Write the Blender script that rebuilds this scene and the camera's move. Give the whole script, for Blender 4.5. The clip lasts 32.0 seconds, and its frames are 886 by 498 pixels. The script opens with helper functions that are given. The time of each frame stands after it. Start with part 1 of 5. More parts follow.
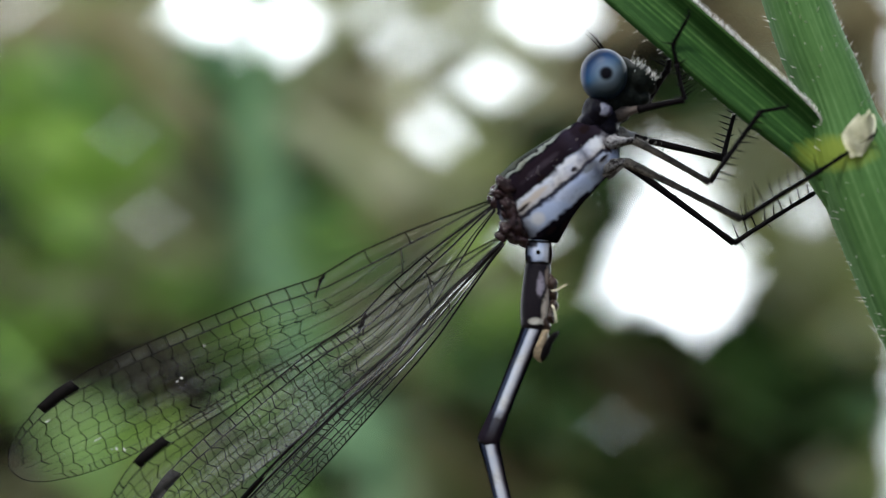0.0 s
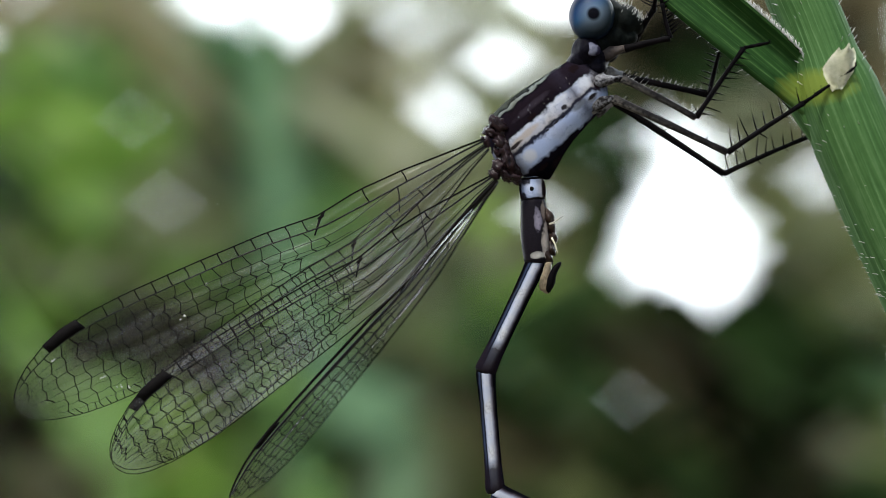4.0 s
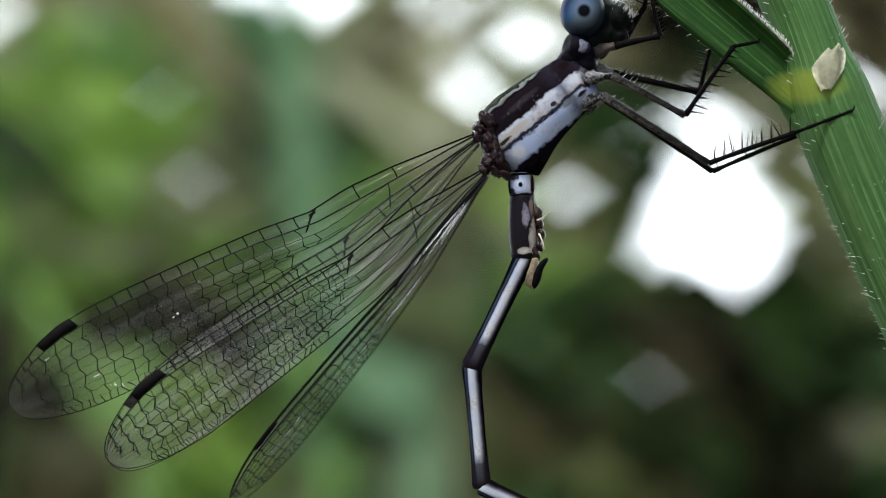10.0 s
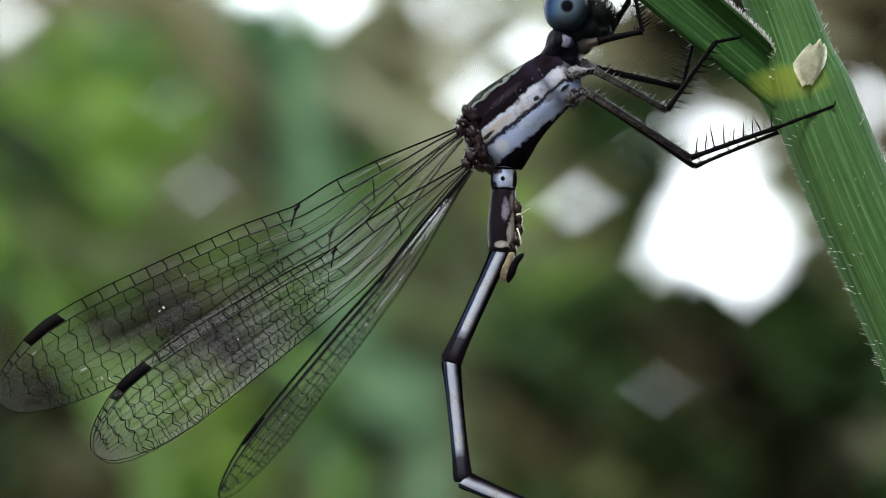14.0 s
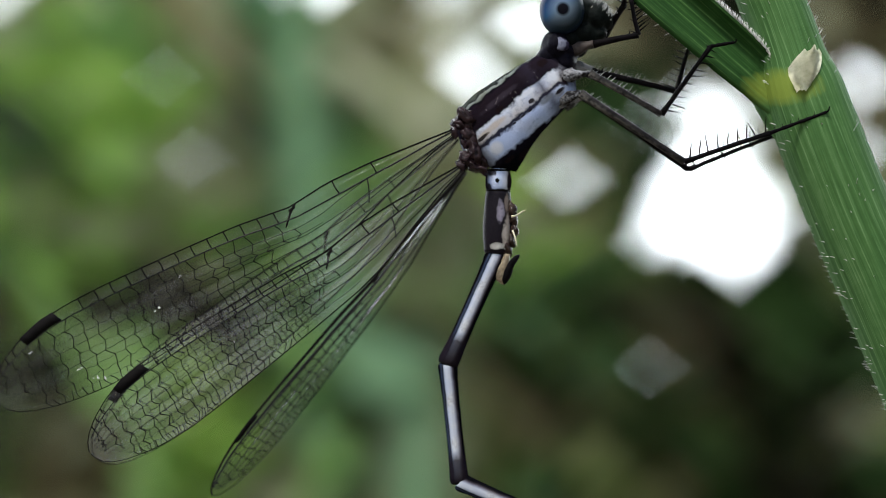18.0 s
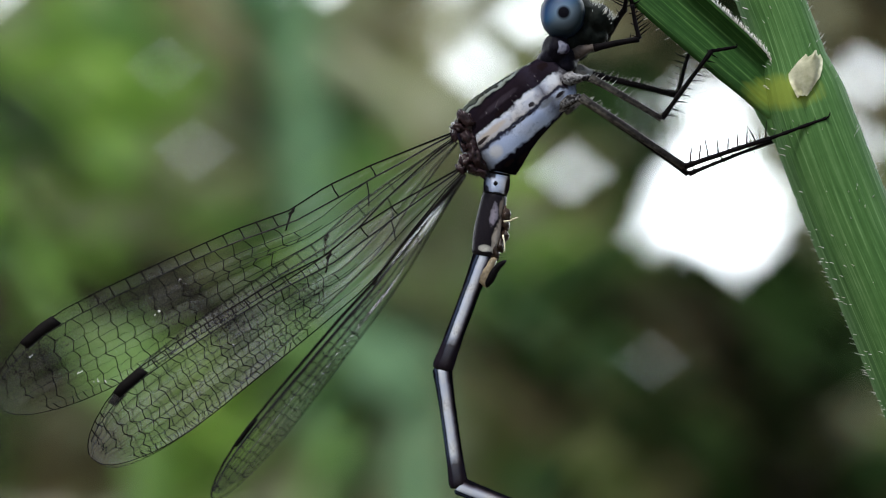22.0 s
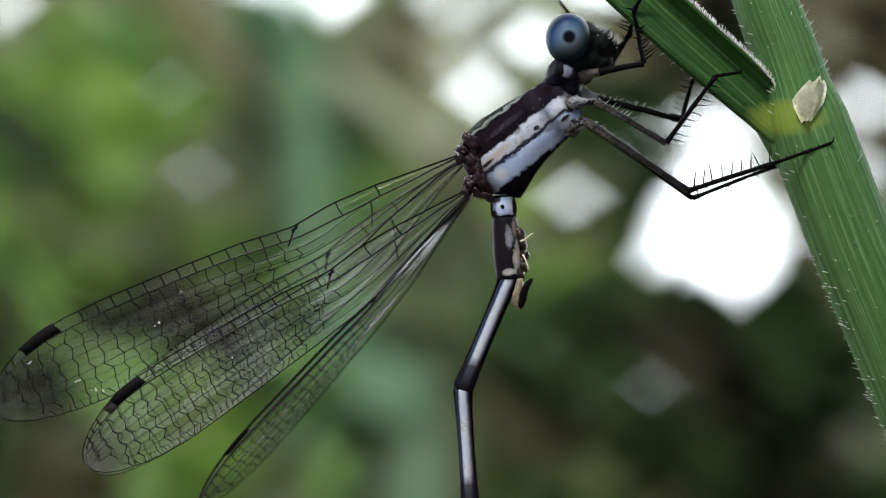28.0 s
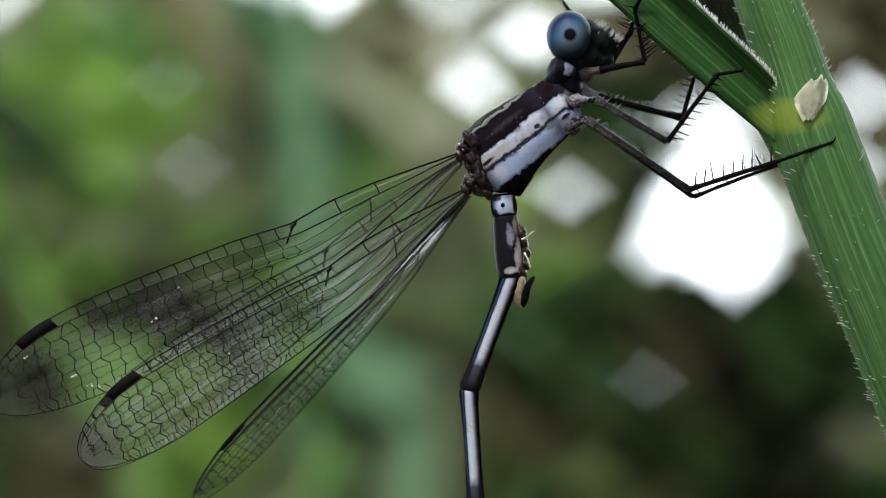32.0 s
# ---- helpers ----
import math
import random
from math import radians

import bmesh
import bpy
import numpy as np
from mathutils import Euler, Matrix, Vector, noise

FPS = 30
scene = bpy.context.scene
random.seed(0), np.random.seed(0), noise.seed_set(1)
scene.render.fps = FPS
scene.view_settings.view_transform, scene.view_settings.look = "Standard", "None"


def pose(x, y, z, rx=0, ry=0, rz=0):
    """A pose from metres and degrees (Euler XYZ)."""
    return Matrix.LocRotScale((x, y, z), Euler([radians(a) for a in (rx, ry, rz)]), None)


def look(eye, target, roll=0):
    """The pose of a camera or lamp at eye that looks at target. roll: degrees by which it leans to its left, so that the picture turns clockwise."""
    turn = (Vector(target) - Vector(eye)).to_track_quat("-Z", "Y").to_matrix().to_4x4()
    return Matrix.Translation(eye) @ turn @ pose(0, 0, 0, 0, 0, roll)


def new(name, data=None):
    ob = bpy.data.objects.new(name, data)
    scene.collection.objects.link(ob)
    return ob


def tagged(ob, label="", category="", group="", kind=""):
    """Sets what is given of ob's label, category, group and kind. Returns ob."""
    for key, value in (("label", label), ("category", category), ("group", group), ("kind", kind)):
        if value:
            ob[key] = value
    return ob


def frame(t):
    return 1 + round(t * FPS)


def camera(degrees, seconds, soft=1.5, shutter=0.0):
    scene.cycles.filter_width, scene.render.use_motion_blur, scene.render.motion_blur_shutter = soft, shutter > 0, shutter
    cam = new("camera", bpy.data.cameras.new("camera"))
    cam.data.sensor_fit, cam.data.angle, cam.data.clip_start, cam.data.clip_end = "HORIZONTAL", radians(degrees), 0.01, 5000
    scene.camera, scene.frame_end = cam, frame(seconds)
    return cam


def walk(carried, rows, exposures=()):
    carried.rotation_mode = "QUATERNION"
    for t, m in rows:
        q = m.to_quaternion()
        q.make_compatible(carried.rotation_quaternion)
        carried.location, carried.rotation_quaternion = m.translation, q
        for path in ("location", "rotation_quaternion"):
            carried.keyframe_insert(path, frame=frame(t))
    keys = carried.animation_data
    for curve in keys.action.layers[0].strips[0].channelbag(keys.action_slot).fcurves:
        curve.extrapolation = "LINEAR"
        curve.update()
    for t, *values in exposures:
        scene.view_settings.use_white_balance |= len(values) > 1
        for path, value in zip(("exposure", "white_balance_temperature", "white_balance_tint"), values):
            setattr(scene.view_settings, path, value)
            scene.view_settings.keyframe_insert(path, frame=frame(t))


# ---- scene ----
# Working space: millimetres, X to the right, Y away from the lens, Z up, tilted by 8 degrees against the world;
# its origin lies 0.7 m above the ground, in the plane of the insect.
cam = camera(30.0, 32.0, soft=0.85)
cam.data.dof.use_dof = True
cam.data.dof.focus_distance = 0.0676
cam.data.dof.aperture_fstop = 22.0
cam.data.dof.aperture_blades = 4
cam.data.dof.aperture_rotation = radians(45)
cam.data.dof.aperture_ratio = 0.77
PATH = [
    (0, -0.00178, -0.06401, 0.69184, 99.714, -0.356, -1.222),
    (0.5, -0.00144, -0.06494, 0.69147, 99.578, 0.132, -0.939),
    (1, -0.00144, -0.06544, 0.69121, 99.408, 0.384, -0.899),
    (1.5, -0.00135, -0.06557, 0.69105, 99.276, 0.621, -0.791),
    (2, -0.00149, -0.06572, 0.69113, 99.000, 0.610, -0.911),
    (2.5, -0.00135, -0.06574, 0.69072, 99.052, 0.572, -0.807),
    (3, -0.00122, -0.06577, 0.69016, 99.128, 0.645, -0.678),
    (3.5, -0.00114, -0.06583, 0.68984, 99.127, 0.595, -0.612),
    (5.5, -0.00030, -0.06637, 0.68953, 98.982, 0.383, 0.009),
    (6, 0.00016, -0.06652, 0.68955, 98.933, 0.248, 0.360),
    (6.5, 0.00006, -0.06671, 0.68968, 98.803, 0.309, 0.292),
    (7, -0.00000, -0.06670, 0.68984, 98.690, 0.387, 0.252),
    (7.5, -0.00005, -0.06674, 0.69000, 98.562, 0.331, 0.198),
    (8, -0.00006, -0.06664, 0.69018, 98.439, 0.210, 0.140),
    (8.5, -0.00001, -0.06666, 0.69034, 98.297, 0.120, 0.116),
    (9, -0.00000, -0.06664, 0.69063, 98.042, -0.001, 0.030),
    (9.5, 0.00030, -0.06657, 0.69039, 98.248, -0.108, 0.195),
    (10, 0.00057, -0.06651, 0.69026, 98.343, -0.251, 0.324),
    (10.5, 0.00082, -0.06664, 0.69002, 98.474, -0.309, 0.433),
    (11, 0.00125, -0.06672, 0.68980, 98.600, -0.417, 0.688),
    (11.5, 0.00123, -0.06685, 0.68969, 98.649, -0.361, 0.632),
    (12, 0.00137, -0.06685, 0.68967, 98.649, -0.516, 0.653),
    (12.5, 0.00152, -0.06682, 0.68962, 98.695, -0.552, 0.704),
    (13, 0.00172, -0.06676, 0.68953, 98.750, -0.615, 0.787),
    (13.5, 0.00166, -0.06687, 0.68952, 98.707, -0.564, 0.688),
    (14, 0.00174, -0.06681, 0.68955, 98.666, -0.596, 0.665),
    (14.5, 0.00169, -0.06678, 0.68952, 98.692, -0.684, 0.536),
    (16.5, 0.00185, -0.06703, 0.69035, 97.993, -0.828, 0.564),
    (17, 0.00176, -0.06705, 0.69043, 97.927, -0.973, 0.444),
    (17.5, 0.00167, -0.06712, 0.69056, 97.832, -0.962, 0.358),
    (18, 0.00164, -0.06719, 0.69069, 97.723, -1.040, 0.314),
    (18.5, 0.00157, -0.06724, 0.69080, 97.629, -0.978, 0.275),
    (19, 0.00148, -0.06727, 0.69090, 97.537, -0.941, 0.216),
    (19.5, 0.00151, -0.06716, 0.69097, 97.525, -0.971, 0.235),
    (20, 0.00150, -0.06719, 0.69103, 97.471, -1.070, 0.215),
    (20.5, 0.00155, -0.06726, 0.69109, 97.410, -1.167, 0.238),
    (21, 0.00156, -0.06721, 0.69124, 97.323, -1.189, 0.231),
    (21.5, 0.00169, -0.06718, 0.69119, 97.405, -1.290, 0.304),
    (22, 0.00175, -0.06716, 0.69118, 97.430, -1.423, 0.326),
    (22.5, 0.00179, -0.06719, 0.69126, 97.406, -1.425, 0.389),
    (23, 0.00182, -0.06715, 0.69144, 97.409, -1.479, 0.414),
    (23.5, 0.00173, -0.06717, 0.69159, 97.460, -1.442, 0.372),
    (24, 0.00172, -0.06715, 0.69171, 97.519, -1.491, 0.372),
    (24.5, 0.00164, -0.06711, 0.69183, 97.548, -1.476, 0.330),
    (25, 0.00156, -0.06705, 0.69183, 97.567, -1.439, 0.283),
    (25.5, 0.00153, -0.06712, 0.69163, 97.726, -1.424, 0.295),
    (27.5, 0.00162, -0.06732, 0.69120, 98.128, -1.792, 0.322),
    (28, 0.00161, -0.06740, 0.69110, 98.237, -1.808, 0.312),
    (28.5, 0.00157, -0.06730, 0.69118, 98.209, -1.802, 0.298),
    (29, 0.00158, -0.06740, 0.69120, 98.186, -1.896, 0.295),
    (29.5, 0.00159, -0.06745, 0.69122, 98.164, -1.933, 0.285),
    (30, 0.00155, -0.06747, 0.69123, 98.127, -2.000, 0.245),
    (30.5, 0.00148, -0.06750, 0.69125, 98.107, -1.979, 0.206),
    (31, 0.00145, -0.06738, 0.69131, 98.055, -2.038, 0.164),
    (31.5, 0.00143, -0.06727, 0.69128, 98.048, -2.037, 0.137),
    (32, 0.00139, -0.06714, 0.69132, 98.031, -1.918, 0.110),
]
walk(cam, [(t, pose(*p)) for t, *p in PATH], exposures=[(0, 0.1, 6500, 7.5), (32, 0.1, 6500, 7.5)])

# ---- light ----
world = bpy.data.worlds.new("overcast_sky")
scene.world = world
world.use_nodes = True
wn = world.node_tree
sky = wn.nodes.new("ShaderNodeTexSky")
sky.sky_type, sky.sun_disc = "NISHITA", False
sky.sun_elevation, sky.sun_rotation = radians(42), radians(205)
sky.air_density, sky.dust_density, sky.ozone_density = 1.0, 1.0, 1.5
wn.links.new(sky.outputs[0], wn.nodes["Background"].inputs[0])
wn.nodes["Background"].inputs[1].default_value = 0.15
sun = new("sun", bpy.data.lights.new("sun", "SUN"))
sun.data.energy, sun.data.angle, sun.data.color = 3.75, radians(12), (1.0, 0.96, 0.88)
sun.matrix_basis = look((0, 0, 0), (0.30, 0.55, -0.80))


def build_backdrop():
    """The bright overcast sky far beyond the weeds: a plain curved sheet."""
    m = bpy.data.materials.new("cloud_glow")
    m.use_nodes = True
    nt = m.node_tree
    em = nt.nodes.new("ShaderNodeEmission")
    tc, ns, rp = nt.nodes.new("ShaderNodeTexCoord"), nt.nodes.new("ShaderNodeTexNoise"), nt.nodes.new("ShaderNodeValToRGB")
    ns.inputs["Scale"].default_value, ns.inputs["Detail"].default_value = 0.02, 4
    rp.color_ramp.elements[0].color, rp.color_ramp.elements[1].color = (0.84, 0.92, 1.0, 1), (0.95, 0.98, 1.0, 1)
    nt.links.new(tc.outputs["Object"], ns.inputs["Vector"])
    nt.links.new(ns.outputs[0], rp.inputs[0])
    nt.links.new(rp.outputs[0], em.inputs[0])
    em.inputs[1].default_value = 4.5
    nt.links.new(em.outputs[0], nt.nodes["Material Output"].inputs[0])
    bm = bmesh.new()
    rows = []
    for i in range(25):
        g = radians(-65 + 130 * i / 24)
        rows.append([bm.verts.new((120 * math.sin(g) * w, 120 * math.cos(g) * w, h)) for w, h in ((1, -1), (1, 20), (.97, 45), (.85, 75), (.6, 105), (.3, 122))])
    for a, b in zip(rows, rows[1:]):
        for j in range(5):
            bm.faces.new((a[j], b[j], b[j + 1], a[j + 1]))
    me = bpy.data.meshes.new("backdrop")
    bm.to_mesh(me)
    bm.free()
    me.materials.append(m)
    tagged(new("backdrop", me), "bright white overcast sky beyond the weeds", "sky", kind="structure")


build_backdrop()
BASE = pose(0, 0, 0.7, 8)          # working space in the world
MM = 0.001


def V(x, y, z):
    return Vector((x, y, z))


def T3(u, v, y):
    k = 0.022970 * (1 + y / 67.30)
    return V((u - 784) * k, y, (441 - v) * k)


def place(v):
    """A working-space point in the world, in metres."""
    return BASE @ (Vector(v) * MM)


# ---- materials ----
def mat(name):
    m = bpy.data.materials.new(name)
    m.use_nodes = True
    return m, m.node_tree, m.node_tree.nodes["Principled BSDF"]


def link(nt, a, b):
    nt.links.new(a, b)


def noise_node(nt, coord, scale, detail=4, rough=0.6):
    n = nt.nodes.new("ShaderNodeTexNoise")
    n.inputs["Scale"].default_value, n.inputs["Detail"].default_value, n.inputs["Roughness"].default_value = scale, detail, rough
    link(nt, coord, n.inputs["Vector"])
    return n


def ramp_node(nt, value, stops, mode="LINEAR"):
    r = nt.nodes.new("ShaderNodeValToRGB")
    r.color_ramp.interpolation = mode
    while len(r.color_ramp.elements) < len(stops):
        r.color_ramp.elements.new(0.5)
    for e, (p, c) in zip(r.color_ramp.elements, stops):
        e.position, e.color = p, (*c, 1)
    link(nt, value, r.inputs[0])
    return r


def math_node(nt, op, a, b=None, c=None):
    n = nt.nodes.new("ShaderNodeMath")
    n.operation = op
    for i, v in enumerate((a, b, c)):
        if v is None:
            continue
        if isinstance(v, (int, float)):
            n.inputs[i].default_value = v
        else:
            link(nt, v, n.inputs[i])
    return n.outputs[0]


def mix_node(nt, fac, a, b, mode="MIX"):
    n = nt.nodes.new("ShaderNodeMix")
    n.data_type, n.blend_type = "RGBA", mode
    for sock, v in ((n.inputs[0], fac), (n.inputs[6], a), (n.inputs[7], b)):
        if isinstance(v, tuple):
            sock.default_value = (*v, 1)
        elif isinstance(v, (int, float)):
            sock.default_value = v
        else:
            link(nt, v, sock)
    return n.outputs[2]


def bump_node(nt, height, bsdf, strength, distance=0.00005):
    b = nt.nodes.new("ShaderNodeBump")
    b.inputs["Strength"].default_value, b.inputs["Distance"].default_value = strength, distance
    link(nt, height, b.inputs["Height"])
    link(nt, b.outputs[0], bsdf.inputs["Normal"])


def object_axes(nt):
    tc = nt.nodes.new("ShaderNodeTexCoord")
    sx = nt.nodes.new("ShaderNodeSeparateXYZ")
    link(nt, tc.outputs["Object"], sx.inputs[0])
    return tc.outputs["Object"], sx.outputs


def speckled(name, dark, light, scale, rough=0.5, bump=0.3, spec=0.5, span=(0.3, 0.7)):
    """Two-tone surface with noise at two scales; scale in cells per metre."""
    m, nt, b = mat(name)
    co, _ = object_axes(nt)
    n1, n2 = noise_node(nt, co, scale), noise_node(nt, co, scale * 6)
    f = math_node(nt, "ADD", math_node(nt, "MULTIPLY", n1.outputs[0], 0.7), math_node(nt, "MULTIPLY", n2.outputs[0], 0.3))
    link(nt, ramp_node(nt, f, [(span[0], dark), (span[1], light)]).outputs[0], b.inputs["Base Color"])
    b.inputs["Roughness"].default_value, b.inputs["Specular IOR Level"].default_value = rough, spec
    bump_node(nt, f, b, bump)
    return m


def banded(name, half, across, along=None, rough=0.4, grain=2600, wobble=0.12, bump=0.5, spots=(), patches=()):
    """Cuticle with pigment bands: across runs over local Z from -half to half (metres), along over local X."""
    m, nt, b = mat(name)
    co, ax = object_axes(nt)
    n1, n2 = noise_node(nt, co, grain, 3), noise_node(nt, co, grain * 4, 4)
    n0 = noise_node(nt, co, grain * 0.4, 2)
    z = math_node(nt, "MULTIPLY_ADD", ax[2], 0.5 / half, 0.5)
    z = math_node(nt, "ADD", z, math_node(nt, "MULTIPLY", math_node(nt, "SUBTRACT", n1.outputs[0], 0.5), wobble))
    col = ramp_node(nt, z, across).outputs[0]
    if along:
        length, stops, tint = along
        x = math_node(nt, "DIVIDE", ax[0], length)
        x = math_node(nt, "ADD", x, math_node(nt, "MULTIPLY", math_node(nt, "SUBTRACT", n1.outputs[0], 0.5), wobble))
        fac = ramp_node(nt, x, stops).outputs[0]
        col = mix_node(nt, fac, col, tint)
    dirt = ramp_node(nt, math_node(nt, "MULTIPLY_ADD", n2.outputs[0], 0.5, math_node(nt, "MULTIPLY", n0.outputs[0], 0.6)), [(0.57, (0, 0, 0)), (0.80, (0.7, 0.7, 0.7))]).outputs[0]
    col = mix_node(nt, ramp_node(nt, n0.outputs[0], [(0.4, (0.7, 0.7, 0.7)), (0.62, (0, 0, 0))]).outputs[0], col, (0.72, 0.80, 1.0), "MULTIPLY")
    col = mix_node(nt, dirt, col, (0.007, 0.005, 0.007))
    for x, z, hx, hz, tint, amount in patches:
        dx = math_node(nt, "MULTIPLY", math_node(nt, "SUBTRACT", ax[0], x * MM), 1 / (hx * MM))
        dz = math_node(nt, "MULTIPLY", math_node(nt, "SUBTRACT", ax[2], z * MM), 1 / (hz * MM))
        r = math_node(nt, "ADD", math_node(nt, "MULTIPLY", dx, dx), math_node(nt, "MULTIPLY", dz, dz))
        r = math_node(nt, "ADD", r, math_node(nt, "MULTIPLY", math_node(nt, "SUBTRACT", n1.outputs[0], 0.5), 1.6))
        col = mix_node(nt, ramp_node(nt, r, [(0.2, (amount,) * 3), (1.3, (0, 0, 0))]).outputs[0], col, tint)
    for x, z, hx, hz in spots:
        dx = math_node(nt, "MULTIPLY", math_node(nt, "SUBTRACT", ax[0], x * MM), 1 / (hx * MM))
        dz = math_node(nt, "MULTIPLY", math_node(nt, "SUBTRACT", ax[2], z * MM), 1 / (hz * MM))
        r = math_node(nt, "ADD", math_node(nt, "MULTIPLY", dx, dx), math_node(nt, "MULTIPLY", dz, dz))
        r = math_node(nt, "ADD", r, math_node(nt, "MULTIPLY", math_node(nt, "SUBTRACT", n2.outputs[0], 0.5), 1.8))
        col = mix_node(nt, ramp_node(nt, r, [(0.4, (0.95, 0.95, 0.95)), (1.3, (0, 0, 0))]).outputs[0], col, (0.008, 0.005, 0.006))
    link(nt, col, b.inputs["Base Color"])
    b.inputs["Roughness"].default_value = rough
    b.inputs["Specular IOR Level"].default_value = 0.0
    bump_node(nt, n2.outputs[0], b, bump)
    return m


def leafy(name, dark, light, scale=40, through_light=0.35):
    """Leaf: two greens, a little gloss, some light let through."""
    m, nt, b = mat(name)
    co, ax = object_axes(nt)
    info = nt.nodes.new("ShaderNodeObjectInfo")
    n1, n2 = noise_node(nt, co, scale), noise_node(nt, co, scale * 7)
    f = math_node(nt, "ADD", math_node(nt, "MULTIPLY", n1.outputs[0], 0.6), math_node(nt, "MULTIPLY", info.outputs["Random"], 0.5))
    col = ramp_node(nt, f, [(0.18, dark), (0.66, light)]).outputs[0]
    col = mix_node(nt, math_node(nt, "MULTIPLY", n2.outputs[0], 0.16), col, (0.02, 0.03, 0.01))
    link(nt, col, b.inputs["Base Color"])
    b.inputs["Roughness"].default_value, b.inputs["Specular IOR Level"].default_value = 0.6, 0.12
    t = nt.nodes.new("ShaderNodeBsdfTranslucent")
    link(nt, col, t.inputs[0])
    mx = nt.nodes.new("ShaderNodeMixShader")
    mx.inputs[0].default_value = through_light
    link(nt, b.outputs[0], mx.inputs[1])
    link(nt, t.outputs[0], mx.inputs[2])
    link(nt, mx.outputs[0], nt.nodes["Material Output"].inputs[0])
    return m


WHITE_BLUE, TAN, DARK, BLACK = (0.40, 0.45, 0.56), (0.38, 0.36, 0.36), (0.008, 0.006, 0.009), (0.003, 0.003, 0.004)
M_THORAX = banded("pruinose_thorax", 1.75 * MM, [
    (0.06, BLACK), (0.15, DARK), (0.19, WHITE_BLUE), (0.36, (0.40, 0.45, 0.58)), (0.39, (0.02, 0.02, 0.03)), (0.415, (0.02, 0.02, 0.03)), (0.44, TAN),
    (0.57, (0.46, 0.49, 0.58)), (0.60, DARK), (0.82, (0.010, 0.0065, 0.0095)), (0.85, BLACK), (0.862, (0.12, 0.13, 0.11)), (0.884, (0.18, 0.19, 0.165)),
    (0.893, BLACK), (0.925, (0.05, 0.055, 0.045))],
    (4.73 * MM, [(0.0, (0.5, 0.5, 0.5)), (0.07, (0, 0, 0)), (0.66, (0, 0, 0)), (0.76, (0.75, 0.75, 0.75)), (0.82, (0.1, 0.1, 0.1)), (0.92, (0.2, 0.2, 0.2)), (1.0, (0.9, 0.9, 0.9))], (0.02, 0.016, 0.024)),
    rough=0.6, wobble=0.17, grain=1500,
    patches=((1.0, 0.02, 0.9, 0.16, (0.36, 0.31, 0.27), .8), (3.35, -0.50, 0.42, 0.16, (0.10, 0.11, 0.13), .85), (2.1, -0.75, 0.5, 0.25, (0.32, 0.36, 0.50), .6), (0.55, -0.75, 0.35, 0.3, (0.52, 0.52, 0.54), .7),
             (1.9, 0.75, 1.1, 0.16, (0.028, 0.022, 0.030), .8), (4.2, 0.05, 0.35, 0.3, (0.50, 0.52, 0.58), .7), (4.05, -0.62, 0.3, 0.16, (0.09, 0.08, 0.08), .7), (2.9, 0.2, 0.5, 0.12, (0.50, 0.51, 0.55), .6)),
    spots=((2.88, -0.17, 0.17, 0.13), (1.63, 0.41, 0.24, 0.13), (2.20, -0.41, 0.16, 0.05), (1.74, -0.42, 0.12, 0.05), (2.59, -0.43, 0.12, 0.05), (4.27, 0.80, 0.28, 0.19), (4.49, -0.41, 0.09, 0.26), (4.09, -0.58, 0.28, 0.09), (0.40, -0.04, 0.37, 0.09), (0.66, -1.43, 0.28, 0.12), (3.92, -1.39, 0.61, 0.21), (2.67, -1.49, 0.51, 0.16), (1.37, -1.67, 0.47, 0.19)))
M_FIRST = banded("first_segment", 0.6 * MM, [(0.08, (0.03, 0.02, 0.02)), (0.17, (0.12, 0.09, 0.08)), (0.24, (0.5, 0.48, 0.48)), (0.45, WHITE_BLUE), (0.80, (0.45, 0.5, 0.66)), (0.90, BLACK)], rough=0.4,
                 spots=((0.68, 0.44, 0.26, 0.20), (0.0, 0.30, 0.20, 0.25), (0.35, -0.44, 0.5, 0.10), (0.74, -0.1, 0.08, 0.3)))


